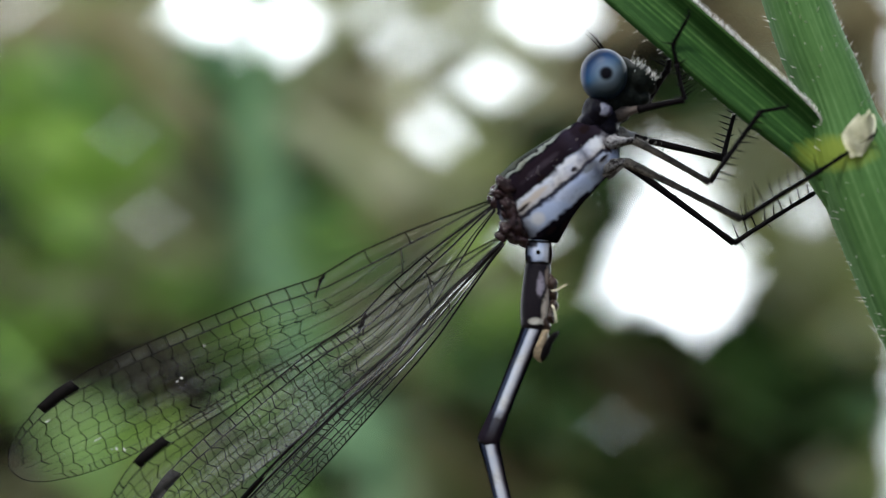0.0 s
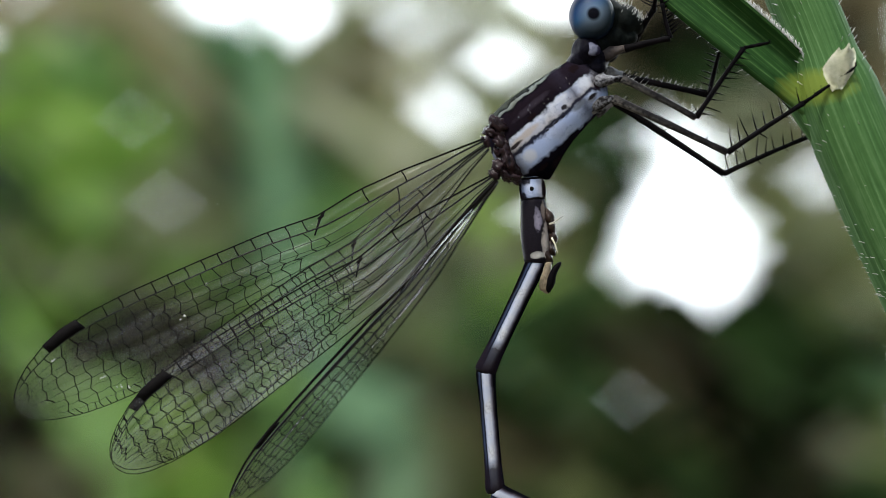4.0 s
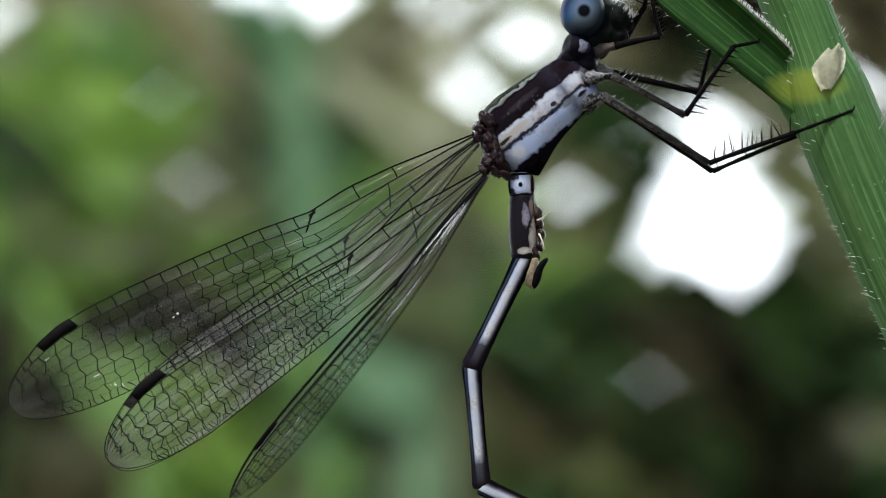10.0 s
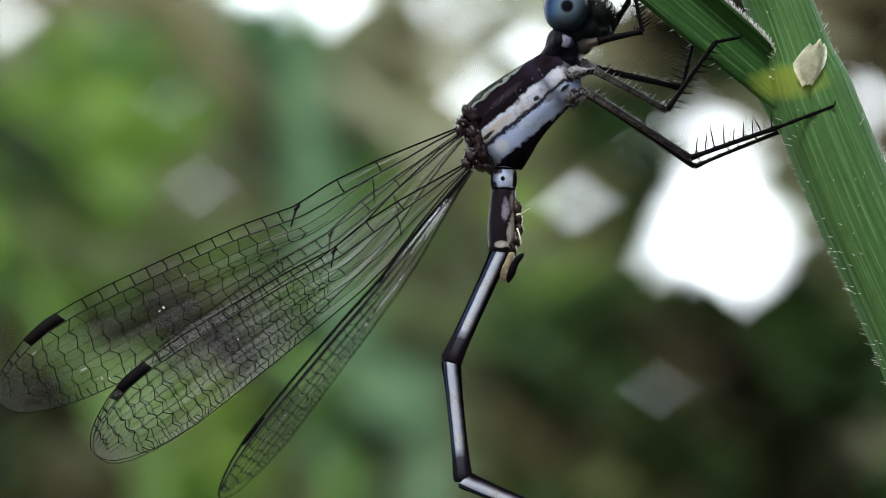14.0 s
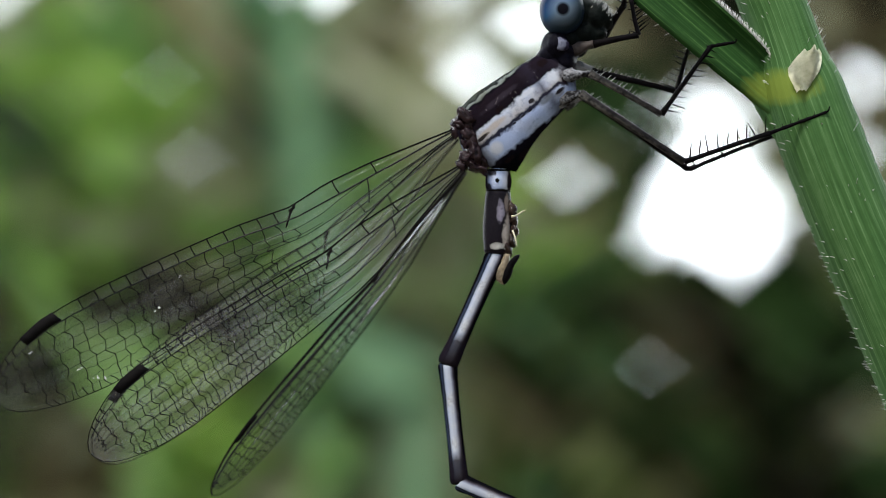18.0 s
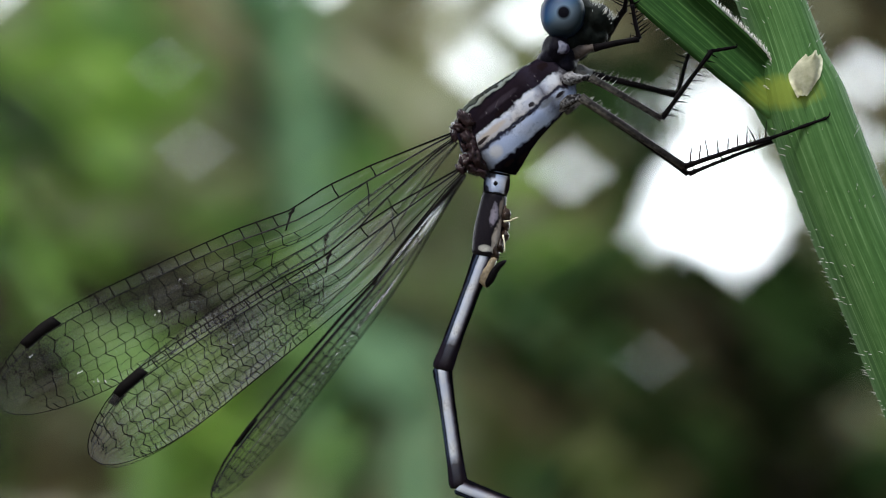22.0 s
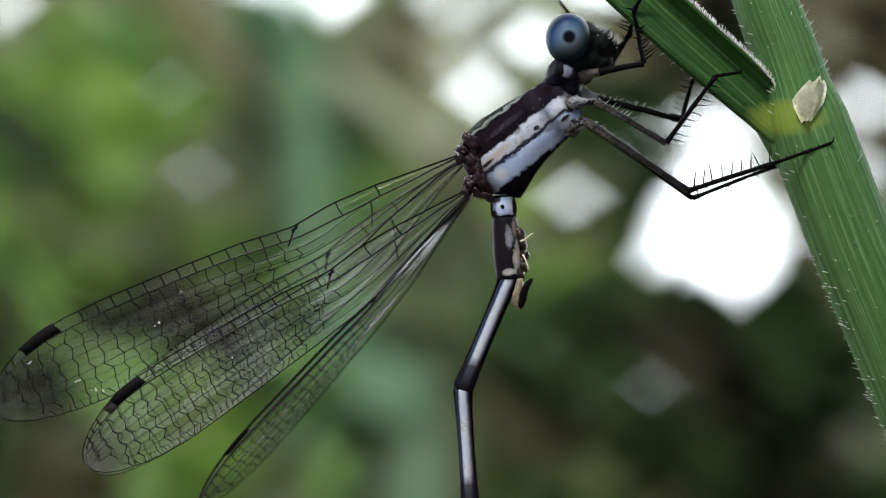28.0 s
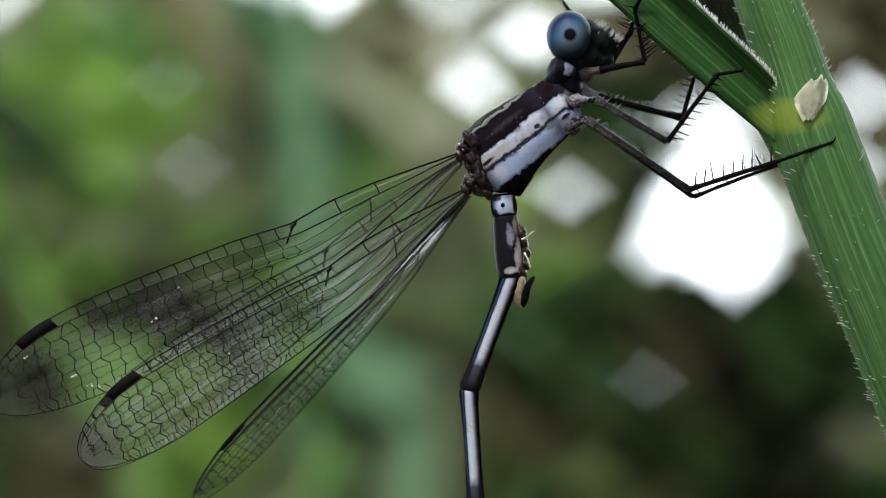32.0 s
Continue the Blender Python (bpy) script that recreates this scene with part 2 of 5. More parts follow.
def blotched(name, ground, patches, rough=0.4, warp_by=0.45):
    """Dark cuticle with pale patches: rows of (x, z, half length, half width in mm, colour)."""
    m, nt, b = mat(name)
    co, ax = object_axes(nt)
    n1, n2 = noise_node(nt, co, 2600, 4), noise_node(nt, co, 9000, 3)
    warp = noise_node(nt, co, 1100, 2)
    ws = nt.nodes.new("ShaderNodeSeparateXYZ")
    link(nt, warp.outputs["Color"], ws.inputs[0])
    ax = [math_node(nt, "MULTIPLY_ADD", math_node(nt, "SUBTRACT", w, 0.5), warp_by * MM, a) for w, a in zip(ws.outputs, ax)]
    col = mix_node(nt, n2.outputs[0], ground, tuple(c * 2.2 for c in ground))
    for x, z, hx, hz, tint in patches:
        dx = math_node(nt, "MULTIPLY", math_node(nt, "SUBTRACT", ax[0], x * MM), 1 / (hx * MM))
        dz = math_node(nt, "MULTIPLY", math_node(nt, "SUBTRACT", ax[2], z * MM), 1 / (hz * MM))
        r = math_node(nt, "ADD", math_node(nt, "MULTIPLY", dx, dx), math_node(nt, "MULTIPLY", dz, dz))
        r = math_node(nt, "ADD", r, math_node(nt, "MULTIPLY", math_node(nt, "SUBTRACT", n1.outputs[0], 0.5), 2.4))
        k = ramp_node(nt, r, [(0.1, (1, 1, 1)), (0.7, (0.5, 0.5, 0.5)), (1.6, (0, 0, 0))]).outputs[0]
        k = math_node(nt, "MULTIPLY", k, math_node(nt, "MULTIPLY_ADD", n1.outputs[0], 1.5, 0.1))
        col = mix_node(nt, k, col, tint)
    col = mix_node(nt, ramp_node(nt, n1.outputs[0], [(0.55, (0, 0, 0)), (0.75, (0.7, 0.7, 0.7))]).outputs[0], col, ground)
    link(nt, col, b.inputs["Base Color"])
    b.inputs["Roughness"].default_value, b.inputs["Specular IOR Level"].default_value = rough, 0.05
    bump_node(nt, n2.outputs[0], b, 0.3)
    return m


M_SECOND = blotched("second_segment_pattern", (0.006, 0.005, 0.007), [
    (1.65, -0.10, 0.55, 0.17, (0.23, 0.21, 0.27)), (1.25, -0.34, 0.45, 0.10, (0.20, 0.16, 0.14)), (2.55, -0.36, 0.75, 0.17, (0.44, 0.39, 0.35)), (3.08, -0.05, 0.16, 0.34, (0.46, 0.45, 0.42)), (2.1, -0.42, 0.5, 0.09, (0.30, 0.26, 0.24))], warp_by=.16)
M_SEG_LONG = banded("abdomen_segment", 0.45 * MM, [(0.20, BLACK), (0.27, (0.045, 0.035, 0.04)), (0.33, (0.17, 0.16, 0.18)), (0.42, (0.43, 0.43, 0.45)), (0.62, (0.50, 0.51, 0.54)), (0.69, (0.32, 0.35, 0.42)), (0.73, BLACK), (0.80, (0.035, 0.045, 0.075)), (0.87, BLACK)],
                    (5.0 * MM, [(0.0, (0, 0, 0)), (0.70, (0, 0, 0)), (0.80, (0.9, 0.9, 0.9)), (1.0, (1, 1, 1))], (0.012, 0.009, 0.012)), wobble=0.08)
M_SPOT = blotched("pale_collar_spot", (0.012, 0.010, 0.020), [(0.02, 0.0, 0.28, 0.26, (0.20, 0.21, 0.28)), (-0.09, -0.06, 0.07, 0.07, (0.006, 0.006, 0.01))])
M_PROTHORAX = speckled("dark_blue_cuticle", (0.002, 0.002, 0.003), (0.012, 0.011, 0.018), 2500, 0.5, 0.6, 0.02)
M_HINGE = speckled("brown_hinge_cuticle", (0.002, 0.001, 0.0015), (0.032, 0.017, 0.020), 3500, 0.26, 0.9, 0.16)
M_FACE = speckled("dark_green_face", (0.001, 0.0015, 0.0015), (0.010, 0.013, 0.012), 2200, 0.6, 0.5, 0.03)
M_LEG = speckled("black_leg", (0.001, 0.001, 0.0012), (0.006, 0.005, 0.006), 2500, 0.6, 0.4, 0.03)
def thigh_material():
    """Black thigh, dusted pale towards the body and below."""
    m, nt, b = mat("dusty_black_leg")
    co, ax = object_axes(nt)
    n1, n2 = noise_node(nt, co, 1500, 3), noise_node(nt, co, 7000, 3)
    body = ramp_node(nt, math_node(nt, "MULTIPLY", ax[0], 1 / (5.0 * MM)), [(0.0, (1, 1, 1)), (0.35, (0.6, 0.6, 0.6)), (1.0, (0.3, 0.3, 0.3))]).outputs[0]
    below = ramp_node(nt, math_node(nt, "MULTIPLY_ADD", ax[2], -2.5 / MM, 0.5), [(0.40, (0.20, 0.20, 0.20)), (0.70, (1, 1, 1))]).outputs[0]
    patch = ramp_node(nt, math_node(nt, "MULTIPLY_ADD", n2.outputs[0], 0.6, math_node(nt, "MULTIPLY", n1.outputs[0], 0.4)), [(0.44, (0.05, 0.05, 0.05)), (0.60, (1, 1, 1))]).outputs[0]
    f = math_node(nt, "MULTIPLY", math_node(nt, "MULTIPLY", body, below), patch)
    link(nt, mix_node(nt, f, (0.004, 0.003, 0.004), (0.13, 0.122, 0.11)), b.inputs["Base Color"])
    b.inputs["Roughness"].default_value, b.inputs["Specular IOR Level"].default_value = 0.5, 0.12
    bump_node(nt, n2.outputs[0], b, 0.4)
    return m


M_LEG_DUSTY = thigh_material()
M_PALE = speckled("pale_blue_cuticle", (0.006, 0.005, 0.006), (0.27, 0.27, 0.29), 1300, 0.6, 0.8, 0.05, (0.43, 0.60))
M_COXA_DARK = speckled("dusty_brown_cuticle", (0.010, 0.008, 0.008), (0.075, 0.062, 0.058), 1500, 0.55, 0.5, 0.1)
M_HAIR = speckled("pale_hair", (0.5, 0.5, 0.48), (0.8, 0.8, 0.76), 500, 0.4)
M_VEIN = speckled("wing_vein", (0.003, 0.003, 0.003), (0.012, 0.010, 0.010), 800, 0.7, 0.2, 0.04)
M_VEIN_FINE = speckled("fine_wing_vein", (0.002, 0.002, 0.002), (0.014, 0.014, 0.017), 2200, 0.35, 0.3, 0.15)
M_STIGMA = speckled("wing_stigma", (0.002, 0.002, 0.002), (0.008, 0.007, 0.007), 900, 0.7, 0.2, 0.04)
M_LOBE = speckled("brown_lobe", (0.004, 0.003, 0.003), (0.045, 0.025, 0.018), 2500, 0.35, 0.6, 0.3)
M_LOBE_PALE = speckled("cream_brown_lobe", (0.008, 0.005, 0.003), (0.30, 0.24, 0.16), 1800, 0.35, 0.4, 0.2)
M_CREAM = speckled("cream_cuticle", (0.45, 0.40, 0.26), (0.72, 0.68, 0.52), 600, 0.4)


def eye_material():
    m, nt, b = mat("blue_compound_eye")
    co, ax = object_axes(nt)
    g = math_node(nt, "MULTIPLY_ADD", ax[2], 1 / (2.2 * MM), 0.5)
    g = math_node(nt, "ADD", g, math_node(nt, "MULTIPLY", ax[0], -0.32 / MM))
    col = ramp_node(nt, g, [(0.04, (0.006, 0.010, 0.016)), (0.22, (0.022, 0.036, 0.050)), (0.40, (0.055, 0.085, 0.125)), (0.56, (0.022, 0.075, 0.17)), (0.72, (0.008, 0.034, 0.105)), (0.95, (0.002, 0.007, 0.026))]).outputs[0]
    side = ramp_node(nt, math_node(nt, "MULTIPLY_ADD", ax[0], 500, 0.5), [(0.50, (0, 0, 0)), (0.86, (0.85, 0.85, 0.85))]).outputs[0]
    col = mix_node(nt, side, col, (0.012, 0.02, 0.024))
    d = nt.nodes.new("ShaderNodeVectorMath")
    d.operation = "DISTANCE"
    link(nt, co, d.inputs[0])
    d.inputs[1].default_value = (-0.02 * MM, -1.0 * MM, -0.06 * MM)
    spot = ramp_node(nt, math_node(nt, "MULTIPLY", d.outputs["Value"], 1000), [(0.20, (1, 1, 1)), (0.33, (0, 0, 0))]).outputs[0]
    # pale highlight ring about the pupil spot, painted into the eye colour
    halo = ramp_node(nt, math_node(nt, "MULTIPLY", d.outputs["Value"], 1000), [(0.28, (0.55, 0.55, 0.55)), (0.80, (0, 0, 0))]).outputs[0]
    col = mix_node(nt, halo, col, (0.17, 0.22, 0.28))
    # facets turned aside look dim: that shading is put into the colour
    rim_shade = ramp_node(nt, math_node(nt, "MULTIPLY_ADD", ax[1], 1000, 1.0), [(0.35, (0, 0, 0)), (0.85, (0.9, 0.9, 0.9))]).outputs[0]
    col = mix_node(nt, rim_shade, col, (0.006, 0.014, 0.035))
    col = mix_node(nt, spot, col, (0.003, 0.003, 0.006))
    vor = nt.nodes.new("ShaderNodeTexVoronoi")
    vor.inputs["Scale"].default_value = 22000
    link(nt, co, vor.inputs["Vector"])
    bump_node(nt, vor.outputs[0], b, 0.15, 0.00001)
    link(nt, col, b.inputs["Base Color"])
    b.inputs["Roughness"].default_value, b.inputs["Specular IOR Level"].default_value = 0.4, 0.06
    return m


def membrane_material(name, smoke, sheen=0.0):
    """Clear wing skin: gloss by angle, a smoky tinge, a painted silvery sheen, and darker clouds: rows of (x, y, half
    length, half width, strength), mm.
    """
    m, nt, b = mat(name)
    co, ax = object_axes(nt)
    n = noise_node(nt, co, 260, 4)
    n2 = noise_node(nt, co, 1500, 3)
    total = math_node(nt, "MULTIPLY", n.outputs[0], 0.08)
    for x, y, hx, hy, s in smoke:
        dx = math_node(nt, "MULTIPLY", math_node(nt, "SUBTRACT", ax[0], x * MM), 1 / (hx * MM))
        dy = math_node(nt, "MULTIPLY", math_node(nt, "SUBTRACT", ax[1], y * MM), 1 / (hy * MM))
        r = math_node(nt, "ADD", math_node(nt, "MULTIPLY", dx, dx), math_node(nt, "MULTIPLY", dy, dy))
        r = math_node(nt, "ADD", r, math_node(nt, "MULTIPLY", math_node(nt, "SUBTRACT", n.outputs[0], 0.5), 0.9))
        total = math_node(nt, "MAXIMUM", total, ramp_node(nt, r, [(0.0, (s, s, s)), (0.3, (s * 0.9,) * 3), (0.6, (s * 0.55,) * 3), (1.0, (0.06, 0.06, 0.06))]).outputs[0])
    tr = nt.nodes.new("ShaderNodeBsdfTransparent")
    tr.inputs[0].default_value = (0.95, 0.95, 0.94, 1)
    df = nt.nodes.new("ShaderNodeBsdfDiffuse")
    df.inputs[0].default_value = (0.02, 0.018, 0.018, 1)
    gl = nt.nodes.new("ShaderNodeBsdfGlossy")
    gl.inputs["Roughness"].default_value = 0.22
    mx1, mx2 = nt.nodes.new("ShaderNodeMixShader"), nt.nodes.new("ShaderNodeMixShader")
    link(nt, total, mx1.inputs[0])
    link(nt, tr.outputs[0], mx1.inputs[1])
    link(nt, df.outputs[0], mx1.inputs[2])
    fr = nt.nodes.new("ShaderNodeFresnel")
    fr.inputs[0].default_value = 1.45
    link(nt, math_node(nt, "MULTIPLY", fr.outputs[0], math_node(nt, "MULTIPLY_ADD", n2.outputs[0], 0.4, 0.02)), mx2.inputs[0])
    bp = nt.nodes.new("ShaderNodeBump")
    bp.inputs["Strength"].default_value, bp.inputs["Distance"].default_value = 0.5, 0.00008
    link(nt, n2.outputs[0], bp.inputs["Height"])
    link(nt, bp.outputs[0], gl.inputs["Normal"])
    # silvery reflections on the wing, painted on as pale lengthwise streaks
    pale = nt.nodes.new("ShaderNodeBsdfDiffuse")
    pale.inputs[0].default_value = (0.45, 0.45, 0.46, 1)
    mp = nt.nodes.new("ShaderNodeMapping")
    mp.inputs["Scale"].default_value = (.12, 1, 1)
    link(nt, co, mp.inputs[0])
    sheen_noise = noise_node(nt, mp.outputs[0], 4200, 4)
    sheen_mask = math_node(nt, "MULTIPLY", ramp_node(nt, math_node(nt, "MULTIPLY_ADD", n.outputs[0], 0.7, math_node(nt, "MULTIPLY", sheen_noise.outputs[0], 0.5)), [(0.48, (0, 0, 0)), (0.74, (1, 1, 1))]).outputs[0], sheen)
    mx3 = nt.nodes.new("ShaderNodeMixShader")
    link(nt, sheen_mask, mx3.inputs[0])
    link(nt, mx1.outputs[0], mx3.inputs[1])
    link(nt, pale.outputs[0], mx3.inputs[2])
    link(nt, mx3.outputs[0], mx2.inputs[1])
    link(nt, gl.outputs[0], mx2.inputs[2])
    link(nt, mx2.outputs[0], nt.nodes["Material Output"].inputs[0])
    nt.nodes.remove(b)
    return m


def stem_material(name, greens, collar=None, vein=0.12, gloss=0.4, base=None):
    """Grass culm or blade: fine lengthwise stripes round local Z, streaks, and a yellow collar patch (centre, radii in mm)."""
    m, nt, b = mat(name)
    co, ax = object_axes(nt)
    uv = nt.nodes.new("ShaderNodeUVMap")
    su = nt.nodes.new("ShaderNodeSeparateXYZ")
    link(nt, uv.outputs[0], su.inputs[0])
    stripe = math_node(nt, "SINE", math_node(nt, "MULTIPLY", su.outputs[0], 2 * math.pi))
    mp = nt.nodes.new("ShaderNodeMapping")
    mp.inputs["Scale"].default_value = (1, 0.05, 1)
    link(nt, uv.outputs[0], mp.inputs[0])
    streak, spots = noise_node(nt, mp.outputs[0], 1.6, 4), noise_node(nt, co, 1800, 3)
    fine = noise_node(nt, mp.outputs[0], 6.0, 3)
    f = math_node(nt, "MULTIPLY_ADD", stripe, 0.02, math_node(nt, "MULTIPLY", math_node(nt, "SUBTRACT", fine.outputs[0], 0.5), 0.35))
    f = math_node(nt, "ADD", f, math_node(nt, "MULTIPLY_ADD", streak.outputs[0], 0.75, math_node(nt, "MULTIPLY", spots.outputs[0], 0.2)))
    col = ramp_node(nt, f, [(0.2, greens[0]), (0.5, greens[1]), (0.85, greens[2])]).outputs[0]
    # thin pale veins, uneven in strength
    line = math_node(nt, "ABSOLUTE", math_node(nt, "SUBTRACT", math_node(nt, "FRACT", math_node(nt, "ADD", su.outputs[0], math_node(nt, "MULTIPLY", streak.outputs[0], 0.5))), 0.5))
    line = ramp_node(nt, line, [(0.0, (1, 1, 1)), (vein, (0, 0, 0))]).outputs[0]
    weak = ramp_node(nt, fine.outputs[0], [(0.46, (0, 0, 0)), (0.66, (1, 1, 1))]).outputs[0]
    col = mix_node(nt, math_node(nt, "MULTIPLY", math_node(nt, "MULTIPLY", line, weak), 0.75), col, tuple(c * 1.25 for c in greens[2]))
    if base:
        (bx, _, bz), (dx, dz), width, tint = base
        w = math_node(nt, "ADD", math_node(nt, "MULTIPLY", math_node(nt, "SUBTRACT", ax[0], bx * MM), dx / (width * MM)), math_node(nt, "MULTIPLY", math_node(nt, "SUBTRACT", ax[2], bz * MM), dz / (width * MM)))
        w = math_node(nt, "ADD", w, math_node(nt, "MULTIPLY", math_node(nt, "SUBTRACT", streak.outputs[0], 0.5), 1.2))
        col = mix_node(nt, ramp_node(nt, w, [(0.0, (0, 0, 0)), (1.0, (1, 1, 1))]).outputs[0], col, tint)
    if collar:
        d = None
        for k, (c, r) in enumerate(zip(collar[0], collar[1])):
            w = math_node(nt, "MULTIPLY", math_node(nt, "SUBTRACT", ax[k], c * MM), 1 / (r * MM))
            d = math_node(nt, "MULTIPLY", w, w) if d is None else math_node(nt, "MULTIPLY_ADD", w, w, d)
        d = math_node(nt, "ADD", d, math_node(nt, "MULTIPLY", math_node(nt, "SUBTRACT", streak.outputs[0], 0.5), 0.8))
        d = math_node(nt, "ADD", d, math_node(nt, "MULTIPLY", math_node(nt, "SUBTRACT", spots.outputs[0], 0.5), 0.6))
        k = ramp_node(nt, d, [(0.25, (1, 1, 1)), (1.1, (0, 0, 0))]).outputs[0]
        col = mix_node(nt, math_node(nt, "MULTIPLY", k, 0.8), col, (0.20, 0.26, 0.04))
    link(nt, col, b.inputs["Base Color"])
    b.inputs["Roughness"].default_value, b.inputs["Specular IOR Level"].default_value = 0.7, gloss
    bump_node(nt, math_node(nt, "MULTIPLY_ADD", stripe, 0.22, spots.outputs[0]), b, 0.35, 0.00006)
    t = nt.nodes.new("ShaderNodeBsdfTranslucent")
    link(nt, col, t.inputs[0])
    mx = nt.nodes.new("ShaderNodeMixShader")
    mx.inputs[0].default_value = 0.08
    link(nt, b.outputs[0], mx.inputs[1])
    link(nt, t.outputs[0], mx.inputs[2])
    link(nt, mx.outputs[0], nt.nodes["Material Output"].inputs[0])
    return m


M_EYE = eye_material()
M_WING_FORE = membrane_material("dusky_wing_membrane", [(13.4, 0.0, 3.0, 0.6, 0.10), (20.8, -0.2, 1.3, 1.7, 0.10)], 0.05)
M_WING = membrane_material("clear_wing_membrane", [(11.0, 0.2, 3.0, 0.9, 0.06)], 0.14)
COLLAR = (V(14.862, -0.1, 6.674), (1.75, 2.4, 0.85))
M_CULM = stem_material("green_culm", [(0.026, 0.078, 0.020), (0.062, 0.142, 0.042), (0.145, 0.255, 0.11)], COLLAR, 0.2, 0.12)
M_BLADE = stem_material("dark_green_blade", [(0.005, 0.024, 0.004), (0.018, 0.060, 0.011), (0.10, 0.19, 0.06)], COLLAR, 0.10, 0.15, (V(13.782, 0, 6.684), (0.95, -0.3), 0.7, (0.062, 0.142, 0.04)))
M_LIGULE = speckled("cream_ligule", (0.30, 0.31, 0.17), (0.74, 0.72, 0.58), 1100, 0.55)
M_LIME = leafy("lime_leaf", (0.270, 0.470, 0.085), (0.510, 0.720, 0.200), 30, 0.55)
M_GREEN = leafy("green_leaf", (0.150, 0.315, 0.085), (0.320, 0.520, 0.180), 30, 0.35)
M_TEAL = leafy("bluish_green_leaf", (0.108, 0.240, 0.122), (0.215, 0.380, 0.212), 20, 0.35)
# shade among the weeds put into a deep green; also on dark grass blades
M_SHADE = leafy("deep_green_shade_leaf", (0.010, 0.030, 0.007), (0.036, 0.080, 0.020), 30, 0.2)
M_BROWN = leafy("dead_brown_leaf", (0.108, 0.088, 0.047), (0.297, 0.257, 0.149), 30, 0.15)
M_BEIGE = leafy("dry_beige_leaf", (0.305, 0.318, 0.200), (0.545, 0.575, 0.400), 25, 0.3)
M_OLIVE = leafy("olive_leaf", (0.180, 0.215, 0.085), (0.350, 0.390, 0.180), 30, 0.35)
# deep shade put into the leaf colour; also the dead weed's own dark tone
M_BLACKISH = leafy("blackish_shade_leaf", (0.005, 0.005, 0.002), (0.017, 0.014, 0.007), 30, 0.08)
M_SOIL = speckled("leaf_litter_soil", (0.03, 0.022, 0.014), (0.13, 0.10, 0.06), 30, 0.9, 0.6)


# ---- building helpers ----
def part(name, bm, material, parent, label="", m=None, smooth=True):
    """Links a bmesh, drawn in millimetres, as one mesh object under a thing or a part."""
    bmesh.ops.scale(bm, vec=(MM, MM, MM), verts=bm.verts)
    bmesh.ops.recalc_face_normals(bm, faces=bm.faces)
    me = bpy.data.meshes.new(name)
    bm.to_mesh(me)
    bm.free()
    for p in me.polygons:
        p.use_smooth = smooth
    me.materials.append(material)
    ob = new(name, me)
    ob.parent = parent
    if m is not None:
        ob.matrix_basis = m
    if label:
        tagged(ob, label)
    return ob


def fuse(ob, voxel=0.045):
    """Melts the overlapping lumps of a part into one skin."""
    mod = ob.modifiers.new("skin", "REMESH")
    mod.mode, mod.voxel_size, mod.use_smooth_shade = "VOXEL", voxel * MM, True
    sm = ob.modifiers.new("soften", "SMOOTH")
    sm.iterations, sm.factor = 14, 0.5
    return ob


def thing(name, label, category, m=None, group="", kind=""):
    ob = new(name)
    ob.matrix_basis = BASE if m is None else m
    return tagged(ob, label, category, group, kind)


def frames_along(pts, up=None):
    """Two unit vectors across the path at each point."""
    out, ref = [], Vector(up) if up else None
    for i in range(len(pts)):
        d = (pts[min(i + 1, len(pts) - 1)] - pts[max(i - 1, 0)]).normalized()
        if ref is None:
            ref = d.orthogonal()
        a = (ref - d * ref.dot(d)).normalized()
        out.append((a, d.cross(a)))
        if up is None:
            ref = a
    return out


def sweep(bm, pts, radii, n=8, flat=1.0, up=None, caps=True, uvs=False, stripes=8):
    """A tube along pts; radii per point; flat scales the second axis across."""
    pts = [Vector(p) for p in pts]
    rings, fr = [], frames_along(pts, up)
    lengths = [0.0]
    for a, b in zip(pts, pts[1:]):
        lengths.append(lengths[-1] + (b - a).length)
    for p, r, (a, b) in zip(pts, radii, fr):
        rings.append([bm.verts.new(p + a * (r * math.cos(k * 2 * math.pi / n)) + b * (r * flat * math.sin(k * 2 * math.pi / n))) for k in range(n)])
    layer = bm.loops.layers.uv.verify() if uvs else None
    for i in range(len(rings) - 1):
        for k in range(n):
            f = bm.faces.new((rings[i][k], rings[i][(k + 1) % n], rings[i + 1][(k + 1) % n], rings[i + 1][k]))
            if uvs:
                for lp, (uu, vv) in zip(f.loops, ((k, i), (k + 1, i), (k + 1, i + 1), (k, i + 1))):
                    lp[layer].uv = (uu / n * stripes, lengths[vv])
    if caps and n > 2:
        bm.faces.new(rings[0][::-1])
        bm.faces.new(rings[-1])
    return rings


def smooth_path(pts, steps=6):
    """Catmull-Rom through the points."""
    pts = [Vector(p) for p in pts]
    if len(pts) < 3:
        return [pts[0].lerp(pts[-1], i / steps) for i in range(steps + 1)]
    q = [pts[0] * 2 - pts[1]] + pts + [pts[-1] * 2 - pts[-2]]
    out = []
    for i in range(1, len(q) - 2):
        for k in range(steps):
            t = k / steps
            out.append(0.5 * ((2 * q[i]) + (q[i + 1] - q[i - 1]) * t + (2 * q[i - 1] - 5 * q[i] + 4 * q[i + 1] - q[i + 2]) * t * t
                              + (3 * q[i] - q[i - 1] - 3 * q[i + 1] + q[i + 2]) * t ** 3))
    return out + [pts[-1]]


def interp(xs, ys, x):
    return float(np.interp(x, xs, ys))


